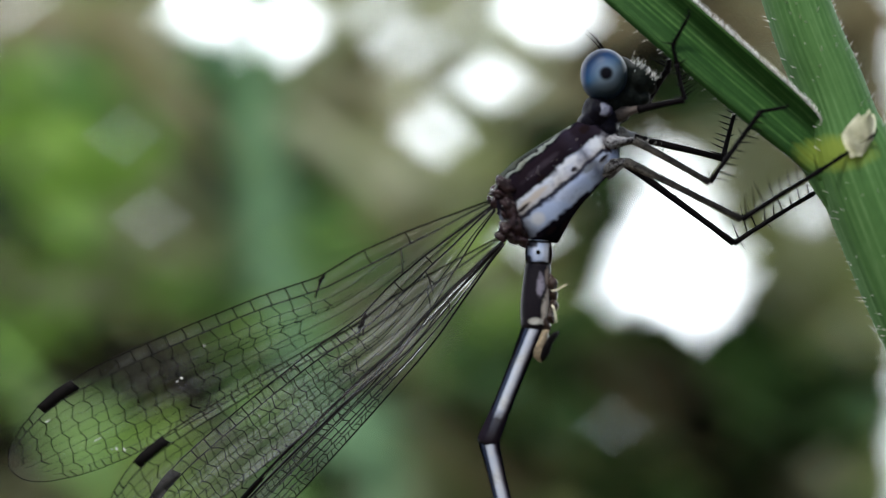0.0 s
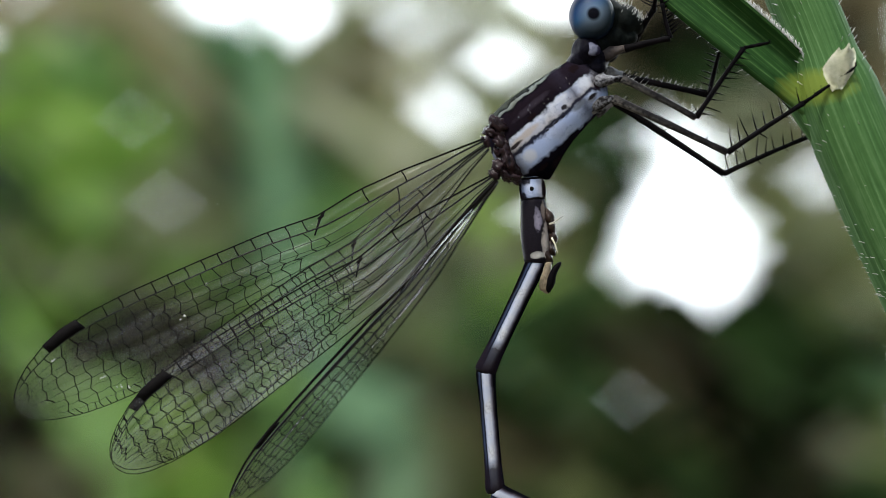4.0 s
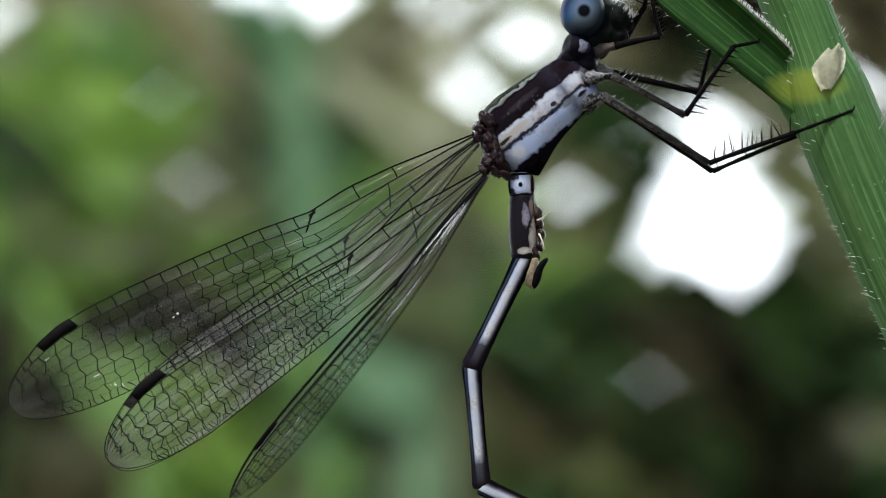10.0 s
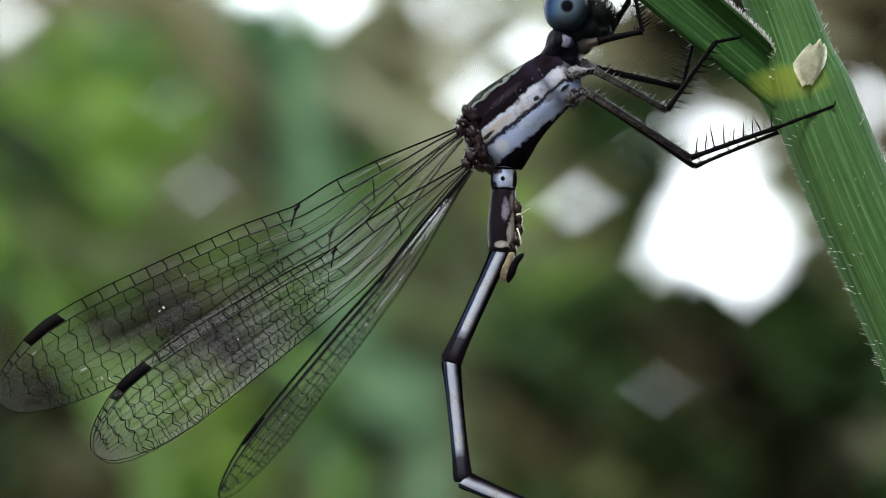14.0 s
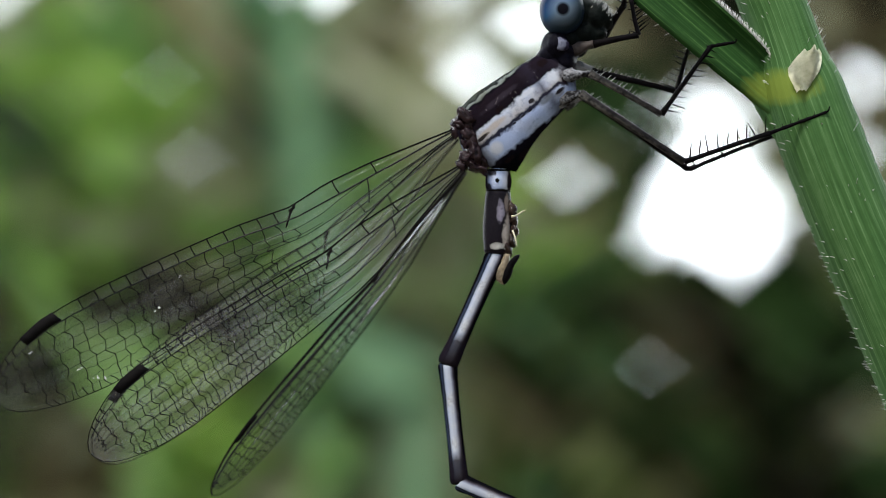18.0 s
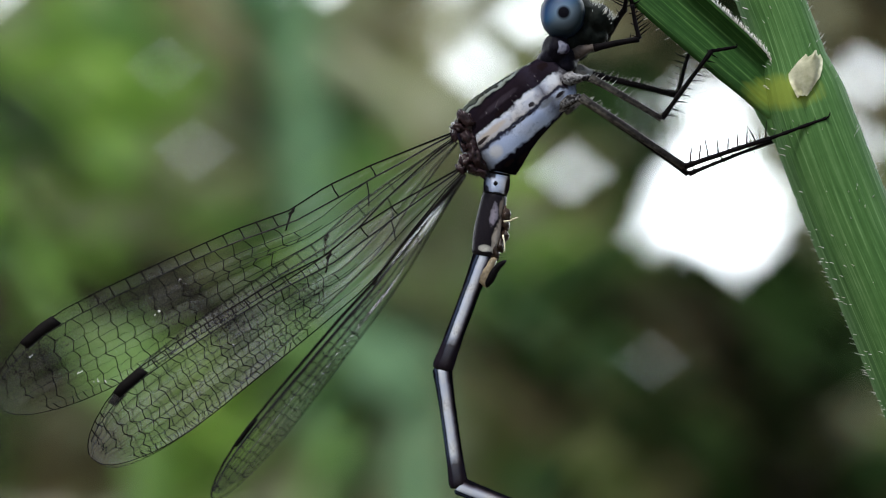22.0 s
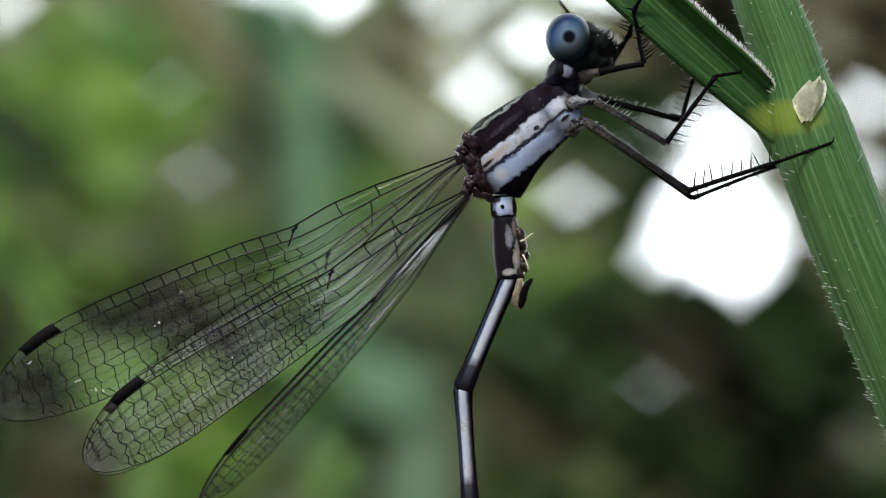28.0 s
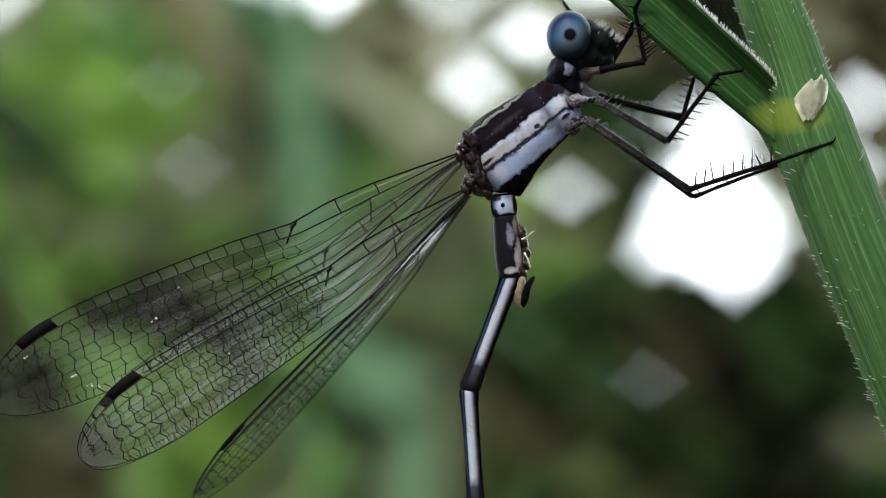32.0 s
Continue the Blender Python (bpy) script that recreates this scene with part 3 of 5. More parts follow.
def ball(bm, c, rx, ry, rz, seg=16, turn=None, lumpy=0.0):
    m = Matrix.Translation(c) @ (turn or Matrix()) @ Matrix.Diagonal((rx, ry, rz, 1))
    res = bmesh.ops.create_uvsphere(bm, u_segments=seg, v_segments=max(6, seg * 2 // 3), radius=1, matrix=m)
    if lumpy:
        for v in res["verts"]:
            v.co += (v.co - Vector(c)) * lumpy * noise.noise(v.co * 2.3)


def spine(bm, p, d, length, r=0.022):
    d = Vector(d).normalized()
    sweep(bm, [p, p + d * length * 0.5 + Vector((0, 0, 0.03 * length)), p + d * length], [r, r * 0.7, r * 0.15], 3)


def axis_frame(a, b, y=Vector((0, 1, 0))):
    """Pose (metres) at a with local X towards b, local Y as near as can be to y."""
    x = (Vector(b) - Vector(a)).normalized()
    z = x.cross(y).normalized()
    yy = z.cross(x)
    m = Matrix((x, yy, z)).transposed().to_4x4()
    m.translation = Vector(a) * MM
    return m


# ---- ground ----
def build_ground():
    bm = bmesh.new()
    n = 40
    def co(i, j):
        x, y = ((i / n * 2 - 1) ** 3) * 300, ((j / n * 2 - 1) ** 3) * 300
        return Vector((x, y, 0.05 * noise.noise(Vector((x, y, 0)) * 0.7) if abs(x) + abs(y) < 40 else 0)) * 1000
    vs = [[bm.verts.new(co(i, j)) for j in range(n + 1)] for i in range(n + 1)]
    for i in range(n):
        for j in range(n):
            bm.faces.new((vs[i][j], vs[i + 1][j], vs[i + 1][j + 1], vs[i][j + 1]))
    tagged(part("ground", bm, M_SOIL, None), "brown soil with leaf litter under weeds", "ground", kind="structure")


build_ground()


# ---- grass plant ----
def build_grass_plant():
    plant = thing("grass_plant", "hairy green grass stem with a leaf branching at its pale collar", "grass")
    node = V(16.015, 1.1, 6.794)
    # culm: down to the ground, up out of sight
    low = BASE.inverted() @ Vector((0.075, 0.02, -0.01)) * 1000
    path = smooth_path([low, V(54.382, 8, -219.970), V(32.476, 3, -30.208), V(25.003, 1.6, -14.086), V(19.997, 1.2, -2.782), V(17.886, 1, 1.772), V(16.308, 1, 5.618), V(15.008, 1.3, 9.389), V(13.545, 1.6, 13.428), V(9.502, 3, 27.377)], 8)
    rad = []
    for p in path:
        k = (p - node).length * (1 if p.z > node.z else -1)
        rad.append(interp([-40, -6, -2, 0, 1.2, 6, 20], [2.05, 1.95, 1.93, 1.86, 1.56, 1.44, 1.2], k))
    bm = bmesh.new()
    rings = sweep(bm, path, rad, 48, 0.9, up=(0, 1, 0), uvs=True, stripes=34)
    layer = bm.loops.layers.uv.verify()
    off = sum((b - a).length for a, b in zip(path, path[1:]) if b.z < node.z)
    for f in bm.faces:
        for lp in f.loops:
            lp[layer].uv.y -= off
    for ring in rings:
        c = sum((v.co for v in ring), Vector()) / len(ring)
        for k, v in enumerate(ring):
            v.co += (v.co - c) * (0.004 * math.cos(k * 2 * math.pi * 22 / 48))
    part("culm", bm, M_CULM, plant)
    # leaf blade: a folded keel with thick edges
    bl = smooth_path([V(15.631, 0.85, 5.792), V(14.347, 0.5, 6.803), V(13.382, 0.3, 7.637), V(10.367, 0.2, 10.160), V(7.718, 0.4, 12.501), V(4.133, 1.5, 15.991), V(-2.044, 4, 22.169)], 8)
    bm = bmesh.new()
    layer = bm.loops.layers.uv.verify()
    n, rows, run = 18, [], 0.0
    for i, (p, (a, b)) in enumerate(zip(bl, frames_along(bl, (0, 1, 0)))):
        run += (p - bl[i - 1]).length if i else 0
        half = interp([0, 1.2, 3.5, 7, 14, 30], [0.75, 0.9, 1.06, 1.12, 1.15, 0.9], run)
        row = []
        for j in range(n + 1):
            w = j / n * 2 - 1
            up = w * math.copysign(1, b.z)
            if up > 0:
                w *= interp([0, .8, 2.4], [.2, .5, 1], run)
            fold = interp([-1, -.85, -.3, .25, .42, .6, 1], [-.02, -.16, .0, .42, .46, .36, -.22], up) * interp([0, 4], [.3, 1], run)
            ridge = 0.012 * math.cos(j * math.pi)
            row.append((bm.verts.new(p + b * half * w + a * (fold + ridge)), bm.verts.new(p + b * half * w * 0.98 + a * (fold + 0.16 + ridge)), run))
        rows.append(row)
    for r0, r1 in zip(rows, rows[1:]):
        for j in range(n):
            for side in (0, 1):
                f = bm.faces.new((r0[j][side], r0[j + 1][side], r1[j + 1][side], r1[j][side]))
                for lp, (uu, vv) in zip(f.loops, ((j, r0), (j + 1, r0), (j + 1, r1), (j, r1))):
                    lp[layer].uv = (uu / n * 9, vv[0][2])
        for j in (0, n):
            bm.faces.new((r0[j][0], r1[j][0], r1[j][1], r0[j][1]))
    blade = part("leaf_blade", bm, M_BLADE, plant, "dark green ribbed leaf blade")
    # collar: the swollen joint where the blade leaves the culm
    bm = bmesh.new()
    sweep(bm, smooth_path([V(13.622, 1.75, 7.659), V(14.089, 1.5, 6.974), V(14.565, 1.2, 6.055), V(15.338, 1.1, 4.879), V(16.811, 1.3, 3.184)], 4),
          [.2, .3, .4, .46, .5, .52, .54, .55, .56, .57, .58, .58, .58, .57, .55, .5, .4], 24, 1.0, up=(0, 1, 0), uvs=True, stripes=10)
    part("collar", bm, M_CULM, plant, "yellow-green collar of the leaf")
    # ligule: a torn papery flap in the axil
    bm = bmesh.new()
    grid = []
    for i in range(8):
        s = i / 7
        row = []
        for j in range(7):
            w = j / 6 - 0.5
            x = V(15.529, -0.78, 6.471).lerp(V(15.680, -0.72, 8.203), s) + V(0.3 * max(0, s - .6) ** 1.0 * 2, 0, 0)
            width = interp([0, 0.3, 0.55, 0.8, 1], [0.4, 1.15, 1.5, 1.25, 0.6], s)
            c = x + V(0.97, 0.1, 0.16) * w * width + V(0, 0, 0.12 * s * math.sin(9 * w + 1) * (1 if i == 7 else 0.3))
            c += V(0, -0.25 + 1.0 * w * w + 0.12 * math.sin(9 * w + 5 * s), 0.12 * noise.noise(V(w * 5, s * 4, 0)))
            row.append(bm.verts.new(c))
        grid.append(row)
    for r0, r1 in zip(grid, grid[1:]):
        for j in range(6):
            bm.faces.new((r0[j], r0[j + 1], r1[j + 1], r1[j]))
    bmesh.ops.solidify(bm, geom=bm.faces[:], thickness=0.07)
    part("ligule", bm, M_LIGULE, plant, "cream papery ligule")
    # bristles along the outlines and over the culm
    rng = random.Random(4)
    bm = bmesh.new()
    fr = frames_along(path, (0, 1, 0))
    for i in range(len(path) - 1):
        if path[i].z < -40 or path[i].z > 30:
            continue
        seg = (path[i + 1] - path[i])
        for _ in range(int(seg.length * 18)):
            t = rng.random()
            p = path[i] + seg * t
            a, b = fr[i]
            ang = rng.choice((math.pi / 2, -math.pi / 2)) + rng.gauss(0, 0.35) if rng.random() < 0.7 else rng.uniform(math.pi * 0.6, math.pi * 1.4)
            r = rad[i] + (rad[i + 1] - rad[i]) * t
            d = a * math.cos(ang) + b * math.sin(ang)
            base = p + a * r * math.cos(ang) + b * 0.9 * r * math.sin(ang)
            spine(bm, base, d + seg.normalized() * 0.7, rng.uniform(0.09, 0.30), 0.018)
    part("bristles", bm, M_HAIR, plant, "short white bristles")
    bm = bmesh.new()
    frb = frames_along(bl, (0, 1, 0))
    run = 0.0
    for i in range(2, len(bl) - 1):
        seg = bl[i + 1] - bl[i]
        run += seg.length
        half = interp([0, 1.2, 3.5, 7, 14, 30], [0.75, 0.9, 1.06, 1.12, 1.15, 0.9], run)
        for s in (-1, 1):
            for _ in range(int(seg.length * (3.5 if s * frb[i][1].z < 0 else 85))):
                p = bl[i] + seg * rng.random() + frb[i][1] * half * s * (1 if s * frb[i][1].z < 0 else interp([0, .8, 2.4], [.2, .5, 1], run)) + frb[i][0] * (0.02 if s * frb[i][1].z < 0 else -0.18)
                spine(bm, p, frb[i][1] * s + seg.normalized() * 0.5 + frb[i][0] * rng.uniform(-0.3, 0.3), rng.uniform(0.06, 0.30), 0.013)
    part("edge_bristles", bm, M_HAIR, plant, "short white bristles")


build_grass_plant()


# ---- damselfly ----
fly = thing("damselfly", "slender damselfly with blue eyes and dark body clinging to grass", "damselfly")


def build_head():
    m = Matrix.Translation(V(5.870, 0.95, 9.784) * MM)
    bm = bmesh.new()
    ball(bm, (0, 0, 0), 0.94, 1.0, 1.05, 32)
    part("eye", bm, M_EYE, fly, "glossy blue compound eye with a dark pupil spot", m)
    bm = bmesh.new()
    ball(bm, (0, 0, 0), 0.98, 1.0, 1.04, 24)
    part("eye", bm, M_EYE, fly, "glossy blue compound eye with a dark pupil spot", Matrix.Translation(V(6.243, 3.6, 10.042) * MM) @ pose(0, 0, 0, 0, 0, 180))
    bm = bmesh.new()
    ball(bm, V(6.594, 2.2, 9.749), 0.85, 1.6, 0.95, 20, lumpy=0.08)
    ball(bm, V(7.274, 1.9, 9.613), 0.75, 1.2, 0.80, 18, pose(0, 0, 0, 0, 25), 0.05)
    ball(bm, V(7.747, 1.9, 9.471), 0.45, 0.9, 0.45, 14)
    ball(bm, V(6.782, 1.7, 8.926), 0.72, 1.0, 0.62, 18)
    ball(bm, V(6.293, 1.5, 8.618), 0.5, 0.8, 0.5, 16)
    ball(bm, V(7.008, 1.6, 8.819), 0.62, 0.8, 0.5, 16, pose(0, 0, 0, 0, 30), 0.05)
    ball(bm, V(6.537, 1.6, 8.395), 0.52, 0.7, 0.45, 14, pose(0, 0, 0, 0, 30), 0.05)
    ball(bm, V(7.456, 1.4, 8.887), 0.36, 0.5, 0.30, 12, pose(0, 0, 0, 0, -20), 0.1)
    fuse(part("face", bm, M_FACE, fly, "dark greenish-black hairy face"))
    rng = random.Random(8)
    bm = bmesh.new()
    for _ in range(240):
        t = rng.random()
        p = V(6.961, 1.6, 10.371).lerp(V(7.937, 1.5, 9.651), t) + V(rng.gauss(0, .12), rng.uniform(-0.8, 0.8), rng.gauss(0, .1))
        spine(bm, p, V(0.35 + rng.gauss(0, .3), rng.gauss(0, .4), 0.8), rng.uniform(0.08, 0.26), 0.012)
    part("face_hairs", bm, M_HAIR, fly, "fine whitish hairs")
    for x, y in ((0, 1.25), (.16, 2.6)):
        bm = bmesh.new()
        sweep(bm, smooth_path([V(6.0 + x, y, 10.75), V(5.52 + x, y - .05, 11.36), V(5.145 + x, y - .1, 11.674)], 4), [0.055] * 3 + [0.035] * 3 + [0.018] * 3, 5)
        part("antenna", bm, M_LEG, fly, "fine dark antenna")


def build_thorax():
    # local X from the wing hinges to the neck, local Z to the back
    a, b = V(2.343, 1.35, 4.194), V(5.998, 1.35, 7.334)
    m = axis_frame(a, b)
    length = (b - a).length
    bm = bmesh.new()
    n, rings = 36, []
    stations = [-0.10, -0.02, 0.06, 0.18, 0.32, 0.46, 0.6, 0.74, 0.86, 0.95, 1.02, 1.06]
    top = [0.25, 0.85, 1.30, 1.58, 1.64, 1.57, 1.48, 1.38, 1.29, 1.20, 0.95, 0.45]
    low = [-0.9, -1.5, -2.0, -1.82, -1.58, -1.42, -1.33, -1.26, -1.14, -0.95, -0.55, -0.1]
    half = [0.5, 0.9, 1.1, 1.24, 1.3, 1.3, 1.27, 1.2, 1.05, 0.85, 0.6, 0.2]
    for s, zt, zl, h in zip(stations, top, low, half):
        ring = []
        for k in range(n):
            g = k * 2 * math.pi / n
            cz, cy = math.cos(g), math.sin(g)
            zz = (zt + zl) / 2 + (zt - zl) / 2 * math.copysign(abs(cz) ** 0.85, cz)
            yy = h * math.copysign(abs(cy) ** 0.75, cy) * (1.0 - 0.25 * max(0, cz) ** 3)
            # the seams of the side plates
            groove = sum(0.05 * math.exp(-((zz - z0) / 0.07) ** 2) for z0 in (-0.28, 0.42, 1.2))
            ring.append(bm.verts.new((s * length - 0.16 * zz, yy * (1 - groove), zz)))
        rings.append(ring)
    for r0, r1 in zip(rings, rings[1:]):
        for k in range(n):
            bm.faces.new((r0[k], r0[(k + 1) % n], r1[(k + 1) % n], r1[k]))
    bm.faces.new(rings[0])
    bm.faces.new(rings[-1][::-1])
    part("thorax", bm, M_THORAX, fly, "dark thorax with pruinose blue-white side bands", m)
    bm = bmesh.new()
    ball(bm, V(5.666, 1.3, 8.359), 0.62, 0.95, 0.66, 22, None, 0.12)
    ball(bm, V(6.237, 1.4, 8.090), 0.42, 0.7, 0.42, 16, None, 0.12)
    ball(bm, V(5.252, 1.4, 7.902), 0.42, 0.8, 0.40, 16, None, 0.12)
    ball(bm, V(6.050, 1.4, 7.714), 0.5, 0.8, 0.45, 16, None, 0.12)
    fuse(part("prothorax", bm, M_PROTHORAX, fly, "dark bluish prothorax"))
    bm = bmesh.new()
    ball(bm, (0, 0, 0), 0.30, 0.14, 0.30, 18, None, 0.5)
    part("collar_spot", bm, M_SPOT, fly, "pale blue spot with a dark dot", Matrix.Translation(V(5.805, 0.46, 8.349) * MM))
    # wing hinges: rows of brown knobs
    rng = random.Random(3)
    for y in (0.45, 2.25):
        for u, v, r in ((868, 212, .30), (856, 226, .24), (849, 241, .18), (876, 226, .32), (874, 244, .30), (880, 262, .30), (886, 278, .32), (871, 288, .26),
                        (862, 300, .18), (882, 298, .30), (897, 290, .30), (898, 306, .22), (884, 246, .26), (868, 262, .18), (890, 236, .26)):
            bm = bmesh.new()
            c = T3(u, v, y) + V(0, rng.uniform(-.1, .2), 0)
            tilt = pose(0, 0, 0, rng.uniform(-30, 30), rng.uniform(20, 80), 0)
            ball(bm, c, r * 1.4, r * .9, r * rng.uniform(.55, .9), 20, tilt)
            for w in bm.verts:
                w.co += (w.co - c) * (.5 * noise.noise(w.co * 5.5) + .45 * noise.noise(w.co * 12))
            part("hinge_plate", bm, M_HINGE, fly, "wrinkled brown wing hinge plate")
        bm = bmesh.new()
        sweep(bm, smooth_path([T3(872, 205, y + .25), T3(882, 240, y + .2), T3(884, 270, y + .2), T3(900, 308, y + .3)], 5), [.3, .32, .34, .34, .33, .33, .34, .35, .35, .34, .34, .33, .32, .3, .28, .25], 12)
        for w in bm.verts:
            w.co += Vector((.12, .12, .12)) * noise.noise(w.co * 6)
        part("hinge_base", bm, M_HINGE, fly)
    rng = random.Random(13)
    bm = bmesh.new()
    for _ in range(16):
        t = rng.random()
        p = V(2.786, 0.15, 5.433).lerp(V(4.973, 0.15, 7.044), t) + V(rng.gauss(0, .1), 0, rng.gauss(0, .12))
        spine(bm, p, V(-.4, -0.8, .6), rng.uniform(.05, .14), .010)
    part("thorax_hairs", bm, M_HAIR, fly, "fine whitish hairs")


def seg_mesh(length, stations, radii, flat=0.95, n=20):
    bm = bmesh.new()
    sweep(bm, [(s * length, 0, 0) for s in stations], radii, n, flat, up=(0, 0, 1))
    return bm


def build_abdomen():
    segs = []
    j0, j1, j2, j3, j4 = V(3.367, 1.2, 3.016), V(3.577, 1.2, -0.327), V(1.356, 1.2, -4.840), V(1.777, 1.2, -9.749), V(6.266, 1.2, -11.783)
    whole = (j1 - j0).length
    s2 = part("second_segment", seg_mesh(whole, [.20, .235, .28, .36, .5, .66, .8, .90, .95, .985, 1.02], [.44, .50, .53, .55, .58, .61, .60, .56, .55, .53, .40]), M_SECOND, fly,
              "mottled dark and white second abdomen segment", axis_frame(j0, j1, Vector((0, -1, 0))))
    part("first_segment", seg_mesh(whole, [-.05, .0, .04, .10, .17, .21, .23], [.40, .50, .53, .55, .54, .50, .42]), M_FIRST, s2, "pale blue-white first abdomen segment")
    bm = bmesh.new()
    ball(bm, (whole * .10, .50, .06), .10, .07, .09, 10)
    part("first_segment_spot", bm, M_STIGMA, s2)
    for at_x, rr in ((-.03, .50), (.222, .52), (.965, .555)):
        bm = bmesh.new()
        sweep(bm, [(whole * (at_x - .012), 0, 0), (whole * at_x, 0, 0), (whole * (at_x + .012), 0, 0)], [rr * .95, rr, rr * .95], 18, .95, up=(0, 0, 1))
        part("segment_rim", bm, M_STIGMA, s2)
    segs.append(s2)
    st = [-0.015, 0.0, 0.03, 0.12, 0.3, 0.6, 0.82, 0.94, 0.985, 1.01]
    for a, b, r, name in ((j1, j2, 0.40, "segment"), (j2, j3, 0.36, "segment"), (j3, j4, 0.35, "segment")):
        k = r / 0.4
        rr = [x * k for x in (.36, .44, .46, .42, .39, .38, .40, .44, .45, .36)]
        segs.append(part(name, seg_mesh((b - a).length, st, rr), M_SEG_LONG, fly, "blue-grey abdomen segment edged in black, dark at its end", axis_frame(a, b, Vector((0, -1, 0)))))
        bm = bmesh.new()
        sweep(bm, [((b - a).length * 0.985, 0, 0), ((b - a).length * 1.0, 0, 0), ((b - a).length * 1.015, 0, 0)], [.40 * k, .425 * k, .38 * k], 16, .95, up=(0, 0, 1))
        part("joint_ring", bm, M_STIGMA, segs[-1])
    # under the second segment: brown plates, a lobe and pale threads
    inv = (s2.matrix_basis.inverted())
    def loc(v):
        return (inv @ (v * MM)) * 1000
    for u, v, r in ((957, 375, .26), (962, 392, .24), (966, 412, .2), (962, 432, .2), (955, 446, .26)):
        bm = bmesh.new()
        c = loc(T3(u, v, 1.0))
        ball(bm, c, r * 1.3, r * 1.1, r * .75, 18, pose(0, 0, 0, 0, 15))
        for w in bm.verts:
            w.co += (w.co - c) * (.5 * noise.noise(w.co * 4) + .4 * noise.noise(w.co * 9))
        part("ventral_plate", bm, M_LOBE, s2)
    bm = bmesh.new()
    sweep(bm, [loc(p) for p in smooth_path([V(4.004, 0.9, -0.349), V(3.928, 0.8, -0.860), V(3.858, 0.8, -1.278), V(3.998, 0.8, -1.604)], 4)], [.12, .14, .16, .18, .20, .22, .23, .24, .24, .23, .2, .15, .06], 14)
    for w in bm.verts:
        w.co += V(.06, .06, .06) * noise.noise(w.co * 5)
    part("lobe", bm, M_LOBE_PALE, s2, "brown and cream lobe")
    bm = bmesh.new()
    sweep(bm, [loc(p) for p in smooth_path([V(3.985, 0.62, -1.60), V(4.085, 0.55, -1.12), V(4.235, 0.5, -0.66), V(4.50, 0.6, -0.32)], 4)], [.02, .09, .14, .17, .18, .17, .15, .14, .13, .13, .12, .09, .03], 12)
    for w in bm.verts:
        w.co += V(.06, .06, .06) * noise.noise(w.co * 5 + V(3, 1, 2))
    part("hook", bm, M_LEG, s2, "dark curved hook")
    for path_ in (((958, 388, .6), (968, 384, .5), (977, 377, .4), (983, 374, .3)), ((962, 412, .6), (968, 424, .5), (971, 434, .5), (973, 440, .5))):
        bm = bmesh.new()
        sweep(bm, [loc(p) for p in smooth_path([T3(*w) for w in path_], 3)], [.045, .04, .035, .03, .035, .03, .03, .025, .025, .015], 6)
        part("thread", bm, M_CREAM, s2, "pale yellowish thread")
    return segs


# wing outline: share of the length, leading edge, trailing edge (share of the length)
W_S = [0, .06, .164, .256, .34, .446, .584, .718, .80, .86, .906, .953, .98, .995, 1.003, 1.006]
W_LEAD = [.004, .013, .028, .036, .032, .052, .068, .081, .085, .082, .072, .053, .036, .022, .009, .0]
W_TRAIL = [-.007, -.016, -.040, -.066, -.077, -.082, -.086, -.089, -.089, -.082, -.073, -.058, -.044, -.030, -.014, -.0]


